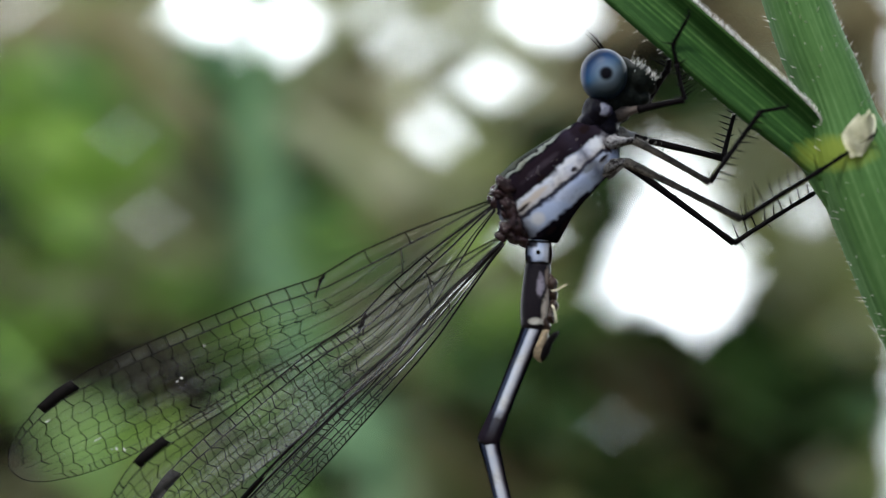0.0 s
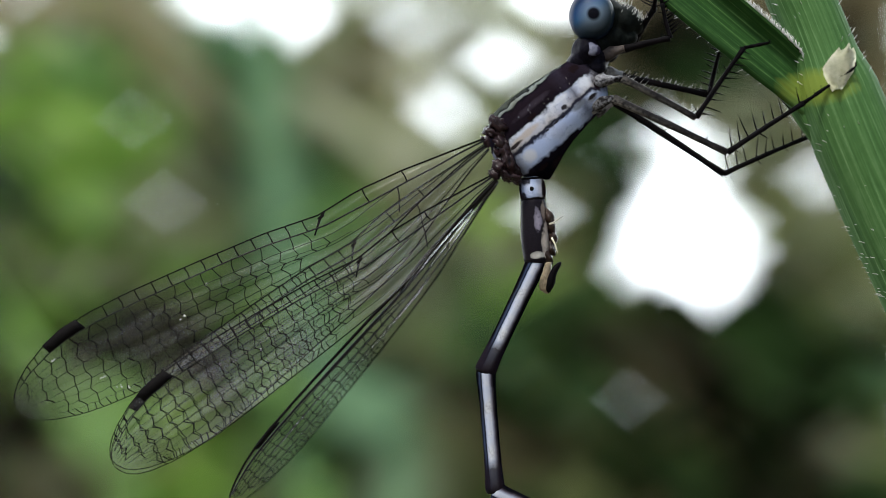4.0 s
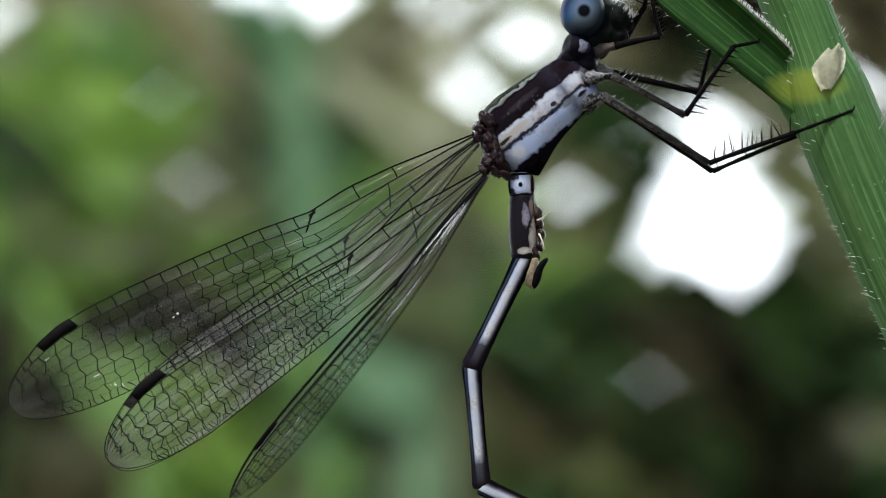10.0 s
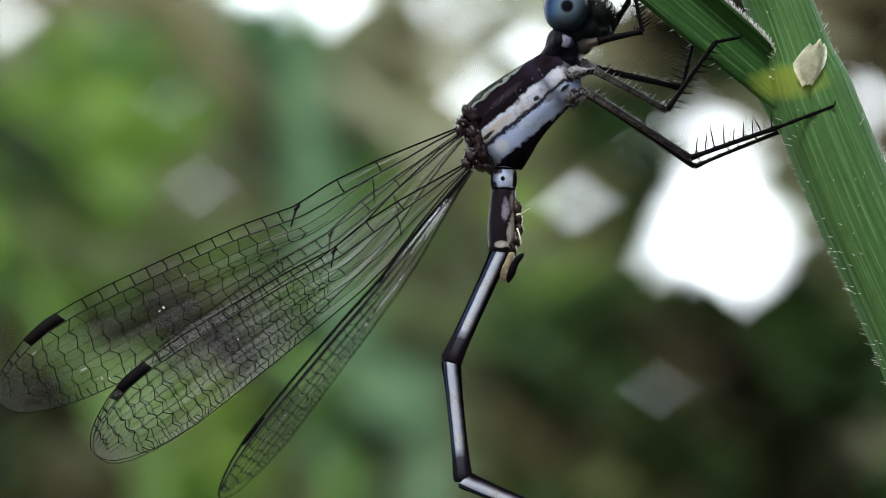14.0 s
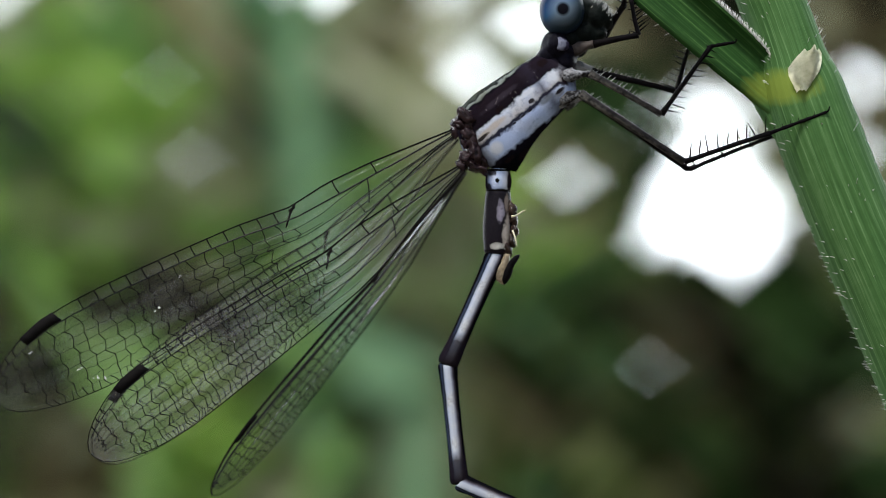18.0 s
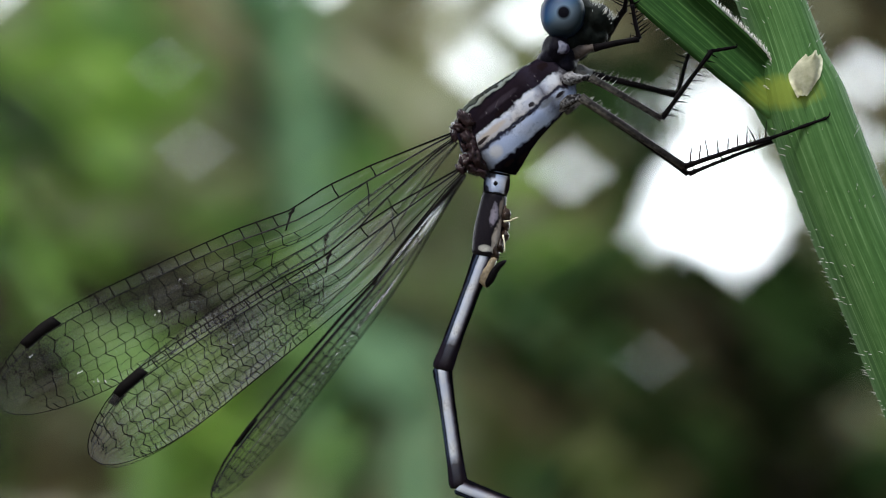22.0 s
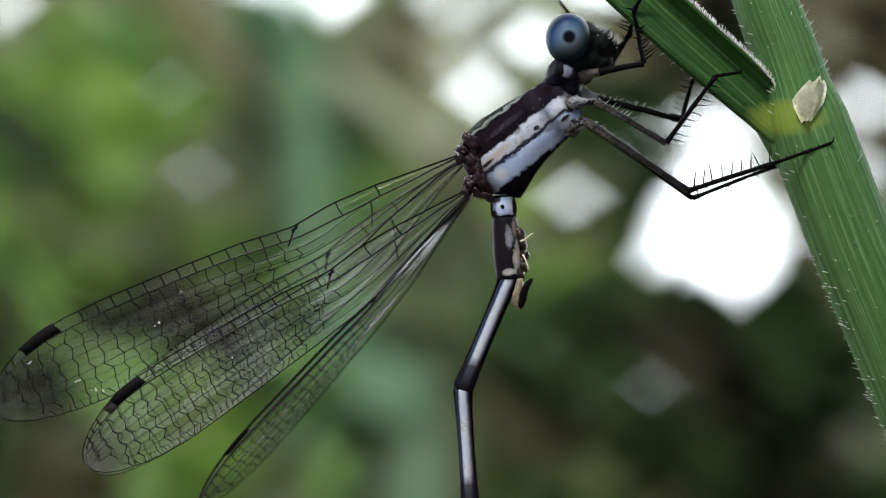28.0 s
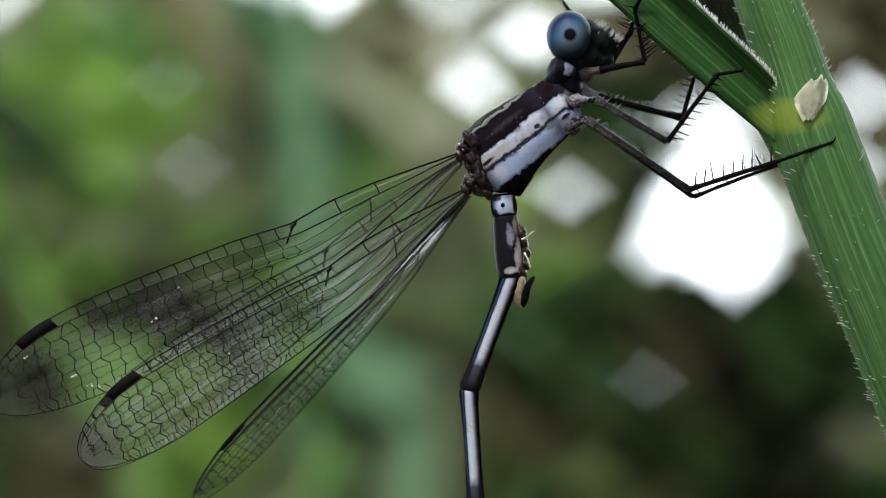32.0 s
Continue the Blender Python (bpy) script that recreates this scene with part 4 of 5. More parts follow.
def build_wing(name, label, length, membrane, seed, chord=1.0, debris=(), stigma_from=.826):
    """Local X from hinge to tip, local Y to the leading edge. Membrane, veins, cross-veins and the dark stigma."""
    rng = random.Random(seed)
    end = W_S[-1]

    def edge(s):
        return interp(W_S, W_LEAD, s) * length * chord, interp(W_S, W_TRAIL, s) * length * chord

    def at(s, f):
        hi, lo = edge(s)
        pleat = min(1, f * 5) * (0.07 * math.cos(f * 2 * math.pi * 3.5) + .03 * math.cos(f * 2 * math.pi * 8 + 5 * s)) * min(1, (end - s) * 5) * min(1, s * 8)
        return V(s * length, hi + (lo - hi) * f, pleat)

    bm = bmesh.new()
    ns, nf = 64, 36
    grid = [[bm.verts.new(at(end * (1 - (1 - i / ns * 0.9995) ** 1.7), j / nf)) for j in range(nf + 1)] for i in range(ns + 1)]
    for r0, r1 in zip(grid, grid[1:]):
        for j in range(nf):
            bm.faces.new((r0[j], r0[j + 1], r1[j + 1], r1[j]))
    wing = part(name, bm, membrane, fly, label)

    # lengthwise veins: start, end, radius, share of the chord at stations along the wing, and the depth of the zigzag
    veins = [(0, 1.0055, .036, (0, 0), (0, 1), 0), (0, .985, .036, (.3, .36, .29, .21, .15, .13, .12), (0, .1, .25, .34, .5, .8, 1), 0),
             (.19, .99, .022, (.33, .42, .33, .25, .24), (.19, .29, .45, .7, 1), .004), (.30, .99, .018, (.55, .44, .36, .34), (.3, .45, .7, 1), .012),
             (.19, .99, .022, (.62, .60, .50, .45, .44), (.19, .28, .45, .7, 1), .004), (.40, .985, .016, (.55, .55, .54), (.40, .7, 1), .013),
             (.0, .98, .026, (.78, .80, .70, .64, .64), (0, .12, .35, .7, 1), .006), (.40, .96, .016, (.76, .73, .74), (.40, .7, 1), .014),
             (.32, .95, .018, (.88, .82, .83), (.32, .7, 1), .016), (.46, .94, .015, (.91, .915), (.46, 1), .014), (0, 1.0055, .030, (1, 1), (0, 1), 0)]
    step = .0148
    lines = []
    for i, (s0, s1, r, f, at_s, wob) in enumerate(veins):
        def share(s, f=f, at_s=at_s, wob=wob, sign=1 if i % 2 else -1):
            k = (s - .2) / step
            saw = 1 - 2 * abs((k + 1e-6) % 2 - 1)
            return interp(at_s, f, s) + wob * .6 * saw * sign * min(1, max(0, (s - .36) * 8))
        lines.append((share, s0, s1, r))
    for i, (g, s0, s1, r) in enumerate(lines):
        ss = [s0]
        if veins[i][5] == 0:
            ss = [s0 + (s1 - s0) * (1 - (1 - k / 60) ** 1.7) for k in range(61)]
        else:
            k = math.ceil((s0 - .2) / step + .01)
            while .2 + k * step < s1 - .004:
                ss.append(.2 + k * step)
                k += 1
            ss.append(s1)
        bm = bmesh.new()
        sweep(bm, [at(s, min(1, max(0, g(s)))) for s in ss], [r * (1.4 - .72 * s) * (1.7 if seed == 4 and i < 2 else 1 if seed == 4 else .75 if veins[i][5] else 1) for s in ss], 4)
        part("vein", bm, M_VEIN if i in (0, 10) else M_VEIN_FINE, wing)
    # cross-veins, row by row of cells, standing in turn on the bends of the lengthwise ones
    bm = bmesh.new()
    kinks = {}

    def nudge(line, key):
        """Where the zigzag column of cross-veins number key meets a lengthwise vein."""
        if (line, key) not in kinks:
            kinks[line, key] = (.0036 if (line + key % 2) % 2 else -.0036) + rng.gauss(0, .0028)
        return kinks[line, key]

    starts = [0, .36, .34, .345, .33, .41, .30, .41, .46, .34]
    for i in range(len(lines) - 1):
        g0, a0, b0, _ = lines[i]
        g1, a1, b1, _ = lines[i + 1]
        hi = min(b0, b1)
        if i == 0 and seed == 4:
            ss = [.165, .245]
        elif i == 0:
            ss = [.165, .245] + [.372 + .0335 * k for k in range(13)] + [.93, .95, .968]
        else:
            lo = max(a0 + .01, a1 + .01, starts[i])
            ss = [.2 + 2 * k * step + .0012 * i for k in range(28)]
            if i == 9:
                ss += [v + step for v in ss[6:]]
            ss = [v for v in ss if lo < v < hi - .006]
        for s in ss:
            f0, f1 = g0(s), g1(min(end, s))
            key = round((s - .2) / step / 2)
            top_at, low_at = (s, s) if i == 0 else (s + nudge(i, key), s + nudge(i + 1, key))
            mid = at(min(.995, (top_at + low_at) / 2 + rng.uniform(-.002, .002)), (f0 + f1) / 2)
            rr = rng.uniform(.022, .029) if i else .038
            sweep(bm, [at(min(.995, top_at), f0), mid, at(min(.995, low_at), f1)], [rr, rr * .85, rr], 3)
    tagged(part("cross_vein_net", bm, M_VEIN, wing), kind="stuff")
    # arculus: the steep link where the middle veins part
    bm = bmesh.new()
    sweep(bm, [at(.185, .30), at(.19, .5), at(.205, .82)], [.035, .03, .028], 5)
    part("arculus", bm, M_VEIN, wing)
    # nodus: the thick notch on the leading edge
    bm = bmesh.new()
    sweep(bm, [at(.328, 0), at(.342, .08), at(.365, .30)], [.05, .055, .03], 6)
    ball(bm, at(.338, .05), .17, .06, .06, 10)
    part("nodus", bm, M_VEIN, wing)
    # stigma: a thickened dark cell, its ends cut aslant
    bm = bmesh.new()
    cells = []
    for k in range(7):
        s = stigma_from + .078 * k / 6
        thick = .03 if k in (0, 6) else .055
        hi_p, lo_p = at(s + .004, -.015), at(s - .006 if k < 3 else s - .003, .075 if seed == 4 else .118)
        cells.append([bm.verts.new(hi_p + V(0, 0, thick)), bm.verts.new(lo_p + V(0, 0, thick)), bm.verts.new(lo_p - V(0, 0, thick)), bm.verts.new(hi_p - V(0, 0, thick))])
    for c0, c1 in zip(cells, cells[1:]):
        for k in range(4):
            bm.faces.new((c0[k], c0[(k + 1) % 4], c1[(k + 1) % 4], c1[k]))
    bm.faces.new(cells[0])
    bm.faces.new(cells[-1])
    part("stigma", bm, M_STIGMA, wing, "black stigma at the wing's leading edge")
    for s, f, r in debris:
        bm = bmesh.new()
        for _ in range(3):
            ball(bm, at(s + rng.gauss(0, .003), f + rng.gauss(0, .015)) + V(0, 0, -.05), r * rng.uniform(.35, .75), r * rng.uniform(.2, .4), .03, 8, pose(0, 0, 0, 0, 0, rng.uniform(0, 180)), .5)
        part("speck", bm, M_HAIR, wing, "whitish speck")
    return wing


def wing_frame(base, tip, roll):
    """Local X from base to tip; roll turns the leading edge out of the upright plane, in degrees."""
    x = (tip - base).normalized()
    n = Vector((0, 1, 0))
    y = x.cross(n).normalized()
    if y.z < 0:
        y = -y
    z = x.cross(y)
    m = Matrix((x, y, z)).transposed().to_4x4() @ pose(0, 0, 0, roll)
    m.translation = base * MM
    return m


build_head()
build_thorax()
SEGMENTS = build_abdomen()
WINGS = []
for name, label, base, tip, roll, membrane, seed, chord, debris in (
        ("forewing", "clear net-veined forewing with a black stigma", V(1.434, 0.45, 4.648), V(-17.431, -0.1, -6.216), 0, M_WING_FORE, 1, 1.0, ((.655, .52, .13), (.838, .70, .08), (.82, .86, .10), (.805, .9, .07), (.90, .22, .06), (.585, .3, .05))),
        ("hindwing", "clear net-veined hindwing with a black stigma", V(1.805, 0.5, 3.217), V(-13.446, -0.3, -8.392), 0, M_WING, 2, 1.0, ((.62, .45, .06),)),
        ("forewing", "clear forewing held behind the other wings", V(1.566, 2.2, 4.531), V(-13.757, 1.6, -8.748), 8, M_WING, 3, 1.0, ()),
        ("hindwing", "narrow hindwing seen nearly edge-on", V(1.993, 2.2, 3.107), V(-8.827, 2.6, -10.569), -56, M_WING, 4, .8, ())):
    w = build_wing(name, label, (tip - base).length, membrane, seed, chord, debris, (.826, .802, .826, .78)[seed - 1])
    WINGS.append((w, wing_frame(base, tip, roll)))
    w.matrix_basis = WINGS[-1][1]


# ---- legs ----
def limb(name, a, b, r0, r1, material, spines=0, side=1, length=0.4, label="", seed=0):
    """A leg piece with its spines; its origin lies at a, its local X runs to b."""
    rng = random.Random(seed + int(1000 * abs(a.x)))
    ln = (b - a).length
    bm = bmesh.new()
    k = 10
    bulge = [.035, .01, 0, .004, .006, .006, .004, 0, 0, .012, .03]
    sweep(bm, [(ln * i / k, 0, .02 * math.sin(math.pi * i / k)) for i in range(k + 1)], [r0 + (r1 - r0) * i / k + bulge[i] for i in range(k + 1)], 10)
    piece = part(name, bm, material, fly, label, axis_frame(a, b))
    for i in range(spines):
        t = (i + 0.6) / spines
        for s in (side,) if i % 3 else (side, -side * .8):
            bm = bmesh.new()
            spine(bm, V(ln * t, 0, .02), V(0.35 + rng.gauss(0, .15), rng.gauss(0, .3), s), length * rng.uniform(.75, 1.1) * (1.15 - .5 * t) * (1 if s == side else .5), 0.044)
            part("spine", bm, M_LEG, piece)
    return piece


def leg_hairs(fem, ln, count, seed):
    """Pale bristles along the upper side of a thigh."""
    rng = random.Random(seed)
    bm = bmesh.new()
    for i in range(count):
        t = (i + rng.random()) / count
        spine(bm, V(ln * t, rng.uniform(-.1, .05), .1), V(.35 + rng.gauss(0, .2), rng.gauss(-.1, .35), 1), rng.uniform(.16, .36), .011)
    part("leg_hairs", bm, M_HAIR, fem, "pale leg bristles")


def coxa(a, b, r, dark=False):
    """A crumpled cone from the side of the thorax to the thigh, ending in a small ring."""
    bm = bmesh.new()
    sweep(bm, smooth_path([a, (a + b) / 2 + V(0, 0, .04), b], 6), [r * k for k in (.98, 1.0, 1.0, .97, .92, .86, .78, .69, .60, .52, .44, .47, .36)], 20, .85)
    for w in bm.verts:
        w.co += V(.09, .05, .09) * noise.noise(w.co * 3.2) + V(.05, .03, .05) * noise.noise(w.co * 8)
    part("coxa", bm, M_COXA_DARK if dark else M_PALE, fly, "dusty brown leg base" if dark else "pale mottled leg base")


def build_legs():
    legs = {}
    for key, name, pts, radii, mats, sp, side in (
            ("fore_near", "foreleg", (V(7.184, 0.6, 8.366), V(8.985, 0.2, 8.732), V(8.650, 0.1, 10.145), V(8.466, 0.1, 10.835)), (.15, .11, .075), M_LEG, (5, 9), -1),
            ("fore_far", "foreleg", (V(7.747, 1.9, 8.857), V(8.426, 0.9, 10.032), V(8.522, 0, 10.957), V(9.056, -0.3, 12.005)), (.14, .11, .075), M_LEG, (4, 7), 1),
            ("mid_near", "midleg", (V(7.024, 0.4, 7.140), V(9.984, 0.1, 5.475), V(11.891, -0.3, 8.255), V(12.775, -0.7, 8.388)), (.16, .12, .085), M_LEG, (11, 10), -1),
            ("mid_far", "midleg", (V(7.238, 2, 7.403), V(10.857, 2, 6.599), V(11.264, 1.6, 8.489), V(11.865, 1.4, 9.168)), (.15, .12, .075), M_LEG, (12, 8), 1),
            ("hind_near", "hindleg", (V(6.645, 0.3, 6.299), V(10.934, 0, 3.537), V(14.318, -0.5, 4.742), V(16.486, -0.95, 5.594)), (.175, .125, .09), M_LEG, (14, 9), 1),
            ("hind_far", "hindleg", (V(6.849, 1.9, 6.353), V(11.401, 2, 3.311), V(14.944, 2.2, 4.815), V(16.700, 3, 5.663)), (.16, .12, .08), M_LEG, (12, 9), 1)):
        a, b, c, d = pts
        fem = limb(name, a, b, radii[0], radii[1], M_LEG if "fore" in key or "far" in key else M_LEG_DUSTY, sp[0] // 2, 1, .4, "spiny black leg", 3)
        tib = limb("tibia", b, c, radii[1] * .85, radii[2], M_LEG, sp[1], side, 1.05 if "hind" in key else .78, "thin black shin with long spines", 5)
        if "fore" not in key:
            leg_hairs(fem, (b - a).length, 26, len(key))
        # the foot moves with the shin
        inv = tib.matrix_basis.inverted()
        lc, ld = (inv @ (c * MM)) * 1000, (inv @ (d * MM)) * 1000
        dirn, ln = (ld - lc).normalized(), (d - c).length
        foot = bmesh.new()
        sweep(foot, [lc + dirn * ln * s for s in (0, .2, .25, .5, .55, .9, 1)], [.088, .066, .085, .064, .082, .058, .07], 7)
        tarsus = part("tarsus", foot, M_LEG, fly, "", tib.matrix_basis.copy())
        for y in (-.1, .1):
            bm = bmesh.new()
            sweep(bm, smooth_path([ld, ld + dirn * .12 + V(0, y, .05), ld + dirn * .2 + V(0, y * 1.2, .18)], 3), [.04, .035, .03, .028, .022, .016, .01], 5)
            part("claw", bm, M_LEG, tarsus)
        for i in range(7):
            bm = bmesh.new()
            spine(bm, lc + dirn * ln * (i + .5) / 7, V(.5, (-1) ** i * .3, side), .24, .022)
            part("spine", bm, M_LEG, tarsus)
        legs[key] = (fem, tib, tarsus, pts)
    coxa(V(5.75, 0.95, 6.98), V(7.02, 0.45, 7.14), .38)
    coxa(V(5.55, 0.98, 5.95), V(6.65, 0.38, 6.30), .42)
    coxa(V(6.357, 2.2, 7.567), V(7.238, 2, 7.403), .38)
    coxa(V(6.073, 2.2, 6.049), V(6.897, 1.9, 6.353), .42)
    coxa(V(6.25, 1.2, 8.15), V(7.20, 0.65, 8.38), .36, True)
    return legs


LEGS = build_legs()

# ---- plants behind ----
def leaf_mesh(name, length, width, bend, material, twist=0.0):
    """A pointed leaf along local X with a raised midrib; metres."""
    bm = bmesh.new()
    rows = []
    for i in range(13):
        s = i / 12
        w = width * math.sin(math.pi * s ** 0.8) ** 0.8 * 0.5 + 0.0004
        row = []
        for j in range(7):
            k = j / 3 - 1
            z = -bend * length * s * s + 0.18 * abs(k) * w + 0.03 * width * math.sin(9 * s + 3 * k)
            v = Vector((length * s, w * k, z))
            v.rotate(Euler((twist * s, 0, 0)))
            row.append(bm.verts.new(v * 1000))
        rows.append(row)
    for r0, r1 in zip(rows, rows[1:]):
        for j in range(6):
            bm.faces.new((r0[j], r0[j + 1], r1[j + 1], r1[j]))
    bmesh.ops.solidify(bm, geom=bm.faces[:], thickness=0.2)
    reach = length * 1000
    sweep(bm, [(.06 * reach, 0, -.1), (-.12 * reach, 0, -.1), (-.3 * reach, 0, -.04 * reach)], [.16, .2, .24], 4)
    bmesh.ops.scale(bm, vec=(MM, MM, MM), verts=bm.verts)
    me = bpy.data.meshes.new(name)
    bm.to_mesh(me)
    bm.free()
    me.materials.append(material)
    for p in me.polygons:
        p.use_smooth = True
    return me


# the wall of weeds behind, cell by cell from above: L lime, G green, D deep green, T bluish green, O olive, B brown, K
# dark, E dry beige,
# . open to the sky; D and K have the shade put into their leaf colour
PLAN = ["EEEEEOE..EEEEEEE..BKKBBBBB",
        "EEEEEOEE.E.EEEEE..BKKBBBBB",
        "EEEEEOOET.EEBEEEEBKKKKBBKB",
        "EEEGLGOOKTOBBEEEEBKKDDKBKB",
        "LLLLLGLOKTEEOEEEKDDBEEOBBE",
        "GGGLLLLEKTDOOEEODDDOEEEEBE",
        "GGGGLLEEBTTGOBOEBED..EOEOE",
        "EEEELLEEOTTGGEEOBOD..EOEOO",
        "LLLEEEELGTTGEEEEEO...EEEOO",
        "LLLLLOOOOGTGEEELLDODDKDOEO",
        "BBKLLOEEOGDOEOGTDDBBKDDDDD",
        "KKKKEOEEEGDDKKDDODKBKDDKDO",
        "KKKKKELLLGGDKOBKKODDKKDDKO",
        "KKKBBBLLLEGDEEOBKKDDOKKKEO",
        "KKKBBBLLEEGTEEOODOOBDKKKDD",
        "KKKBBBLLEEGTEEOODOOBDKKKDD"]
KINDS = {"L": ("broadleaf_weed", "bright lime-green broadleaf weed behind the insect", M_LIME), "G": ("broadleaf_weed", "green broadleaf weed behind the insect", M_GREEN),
         "D": ("broadleaf_weed", "deep green weed, shade put into its leaf colour", M_SHADE), "T": ("broadleaf_weed", "bluish-green weed behind the wings", M_TEAL),
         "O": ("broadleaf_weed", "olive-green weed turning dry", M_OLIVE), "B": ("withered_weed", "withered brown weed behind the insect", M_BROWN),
         "K": ("withered_weed", "withered weed, shade put into its blackish brown leaf colour", M_BLACKISH), "E": ("dry_weed", "dry beige weed stalk with pale leaves", M_BEIGE)}
# chinks to the sky: across and down in cells of the plan, half width in cells
CHINKS = [(18.64, 11.79, .15), (7.35, 6.7, .16), (4.0, 5.25, .12), (2.7, 7.7, .15), (6.3, 4.6, .1), (11.3, 8.2, .1), (16.75, 7.1, .29), (13.7, 2.35, .35), (15.7, 3.1, .38), (14.1, 4.6, .38), (13.5, 3.6, .27), (10.3, 2.2, .42), (9.7, 1.7, .4), (8.0, 1.7, .36),
          (2.1, 2.5, .28), (16.9, 1.5, .45), (23.9, 4.5, .38), (23.7, 6.3, .42), (18.6, 8.25, .5), (20.8, 9.2, .36), (19.5, 5.2, .3), (20.5, 5.3, .26),
          (3.6, 1.5, .24), (18.4, 5.6, .12), (12.6, 1.6, .2), (21.3, 8.2, .5), (21.2, 7.4, .36), (14.9, 1.7, .26), (14.7, 3.6, .1), (13.0, 3.0, .08)]


def behind(i, j, d):
    """The point d mm behind the insect at the place (i, j) of the plan, counted in cells from its top left corner."""
    u, v = (i - 2) * 70 / 1568, (j - 2) * 70 / 882
    return V(-60.24 + 117.14 * u + (d - 150) * (.5382 * u - .2831), d, 34.10 - 64.78 * v + (d - 150) * (.1609 - .2977 * v))


def build_weeds():
    rng = random.Random(21)
    shapes, broad = {}, {}
    for c, (_, _, material) in KINDS.items():
        shapes[c] = [leaf_mesh("leaf", .019, .019 * w, b, material, t) for w, b, t in ((.5, .12, .3), (.34, .25, -.4), (.62, .05, .1))]
        broad[c] = [leaf_mesh("leaf", .015, .015 * w, b, material, t) for w, b, t in ((.95, .05, .1), (.85, .12, -.2))]
    cols = max(len(r) for r in PLAN)
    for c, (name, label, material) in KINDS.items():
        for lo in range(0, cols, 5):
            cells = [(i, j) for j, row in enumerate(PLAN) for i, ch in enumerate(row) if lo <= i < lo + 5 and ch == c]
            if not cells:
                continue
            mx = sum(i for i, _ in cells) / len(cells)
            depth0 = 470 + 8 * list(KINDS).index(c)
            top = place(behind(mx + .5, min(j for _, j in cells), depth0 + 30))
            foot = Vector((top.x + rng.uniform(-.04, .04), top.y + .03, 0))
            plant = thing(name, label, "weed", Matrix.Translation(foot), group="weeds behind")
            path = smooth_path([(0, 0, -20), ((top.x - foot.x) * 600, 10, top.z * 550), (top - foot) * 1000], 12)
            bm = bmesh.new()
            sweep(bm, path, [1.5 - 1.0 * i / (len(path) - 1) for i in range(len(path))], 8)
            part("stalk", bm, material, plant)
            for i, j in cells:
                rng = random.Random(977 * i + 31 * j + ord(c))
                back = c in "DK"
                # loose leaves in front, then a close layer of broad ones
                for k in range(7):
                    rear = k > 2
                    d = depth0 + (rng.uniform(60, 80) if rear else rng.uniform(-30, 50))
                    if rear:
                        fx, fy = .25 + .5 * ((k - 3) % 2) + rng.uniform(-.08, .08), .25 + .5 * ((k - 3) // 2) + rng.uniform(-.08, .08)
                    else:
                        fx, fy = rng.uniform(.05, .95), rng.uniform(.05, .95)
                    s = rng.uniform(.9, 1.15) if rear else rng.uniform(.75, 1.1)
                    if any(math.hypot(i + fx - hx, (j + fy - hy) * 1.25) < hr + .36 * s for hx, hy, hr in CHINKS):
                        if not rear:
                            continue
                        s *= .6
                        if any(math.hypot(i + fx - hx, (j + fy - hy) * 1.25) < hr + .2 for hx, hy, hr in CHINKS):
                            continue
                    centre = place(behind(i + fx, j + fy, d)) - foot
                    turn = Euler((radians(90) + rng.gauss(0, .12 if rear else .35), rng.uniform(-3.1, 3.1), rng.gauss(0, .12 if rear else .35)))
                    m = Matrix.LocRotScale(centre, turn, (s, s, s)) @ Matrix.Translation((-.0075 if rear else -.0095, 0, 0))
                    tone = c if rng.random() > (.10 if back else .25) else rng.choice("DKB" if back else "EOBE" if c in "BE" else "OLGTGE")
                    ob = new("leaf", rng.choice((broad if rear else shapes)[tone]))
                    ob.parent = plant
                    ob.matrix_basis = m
                    if rear:
                        continue
                    tip = m.translation * 1000
                    near = min(path, key=lambda v: (v - tip).length + .5 * abs(v.z - tip.z + 15))
                    bm = bmesh.new()
                    sweep(bm, smooth_path([near, (near + tip) / 2 + V(0, 0, 5), tip], 3), [.3] * 7, 4)
                    part("leaf_stalk", bm, material, plant)


build_weeds()


def build_dead_weed():
    """A dead weed close behind the wings, its curled leaves hanging to one side."""
    rng = random.Random(6)
    spine_pts = [behind(i, j, 150) for i, j in ((2.2, 16), (2.4, 13), (3.2, 11.6), (4.6, 10.7), (6.0, 10.3), (7.2, 10.2), (8.4, 10.6))]
    first = place(spine_pts[0])
    foot = Vector((first.x - .01, first.y + .01, 0))
    plant = thing("withered_weed", "dark withered weed with curled leaves close behind the wings", "weed", Matrix.Translation(foot))
    path = smooth_path([Vector((0, 0, -10))] + [(place(p) - foot) * 1000 for p in spine_pts], 10)
    bm = bmesh.new()
    sweep(bm, path, [.9 - .7 * i / (len(path) - 1) for i in range(len(path))], 8)
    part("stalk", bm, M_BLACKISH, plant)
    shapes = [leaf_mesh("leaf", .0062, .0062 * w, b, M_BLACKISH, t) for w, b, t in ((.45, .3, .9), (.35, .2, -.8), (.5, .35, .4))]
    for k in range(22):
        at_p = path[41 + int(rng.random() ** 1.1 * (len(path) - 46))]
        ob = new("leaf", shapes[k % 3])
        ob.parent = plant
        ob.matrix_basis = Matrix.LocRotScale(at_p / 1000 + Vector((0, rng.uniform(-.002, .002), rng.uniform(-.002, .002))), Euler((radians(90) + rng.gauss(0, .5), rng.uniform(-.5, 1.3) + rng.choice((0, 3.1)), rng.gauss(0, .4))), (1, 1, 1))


build_dead_weed()


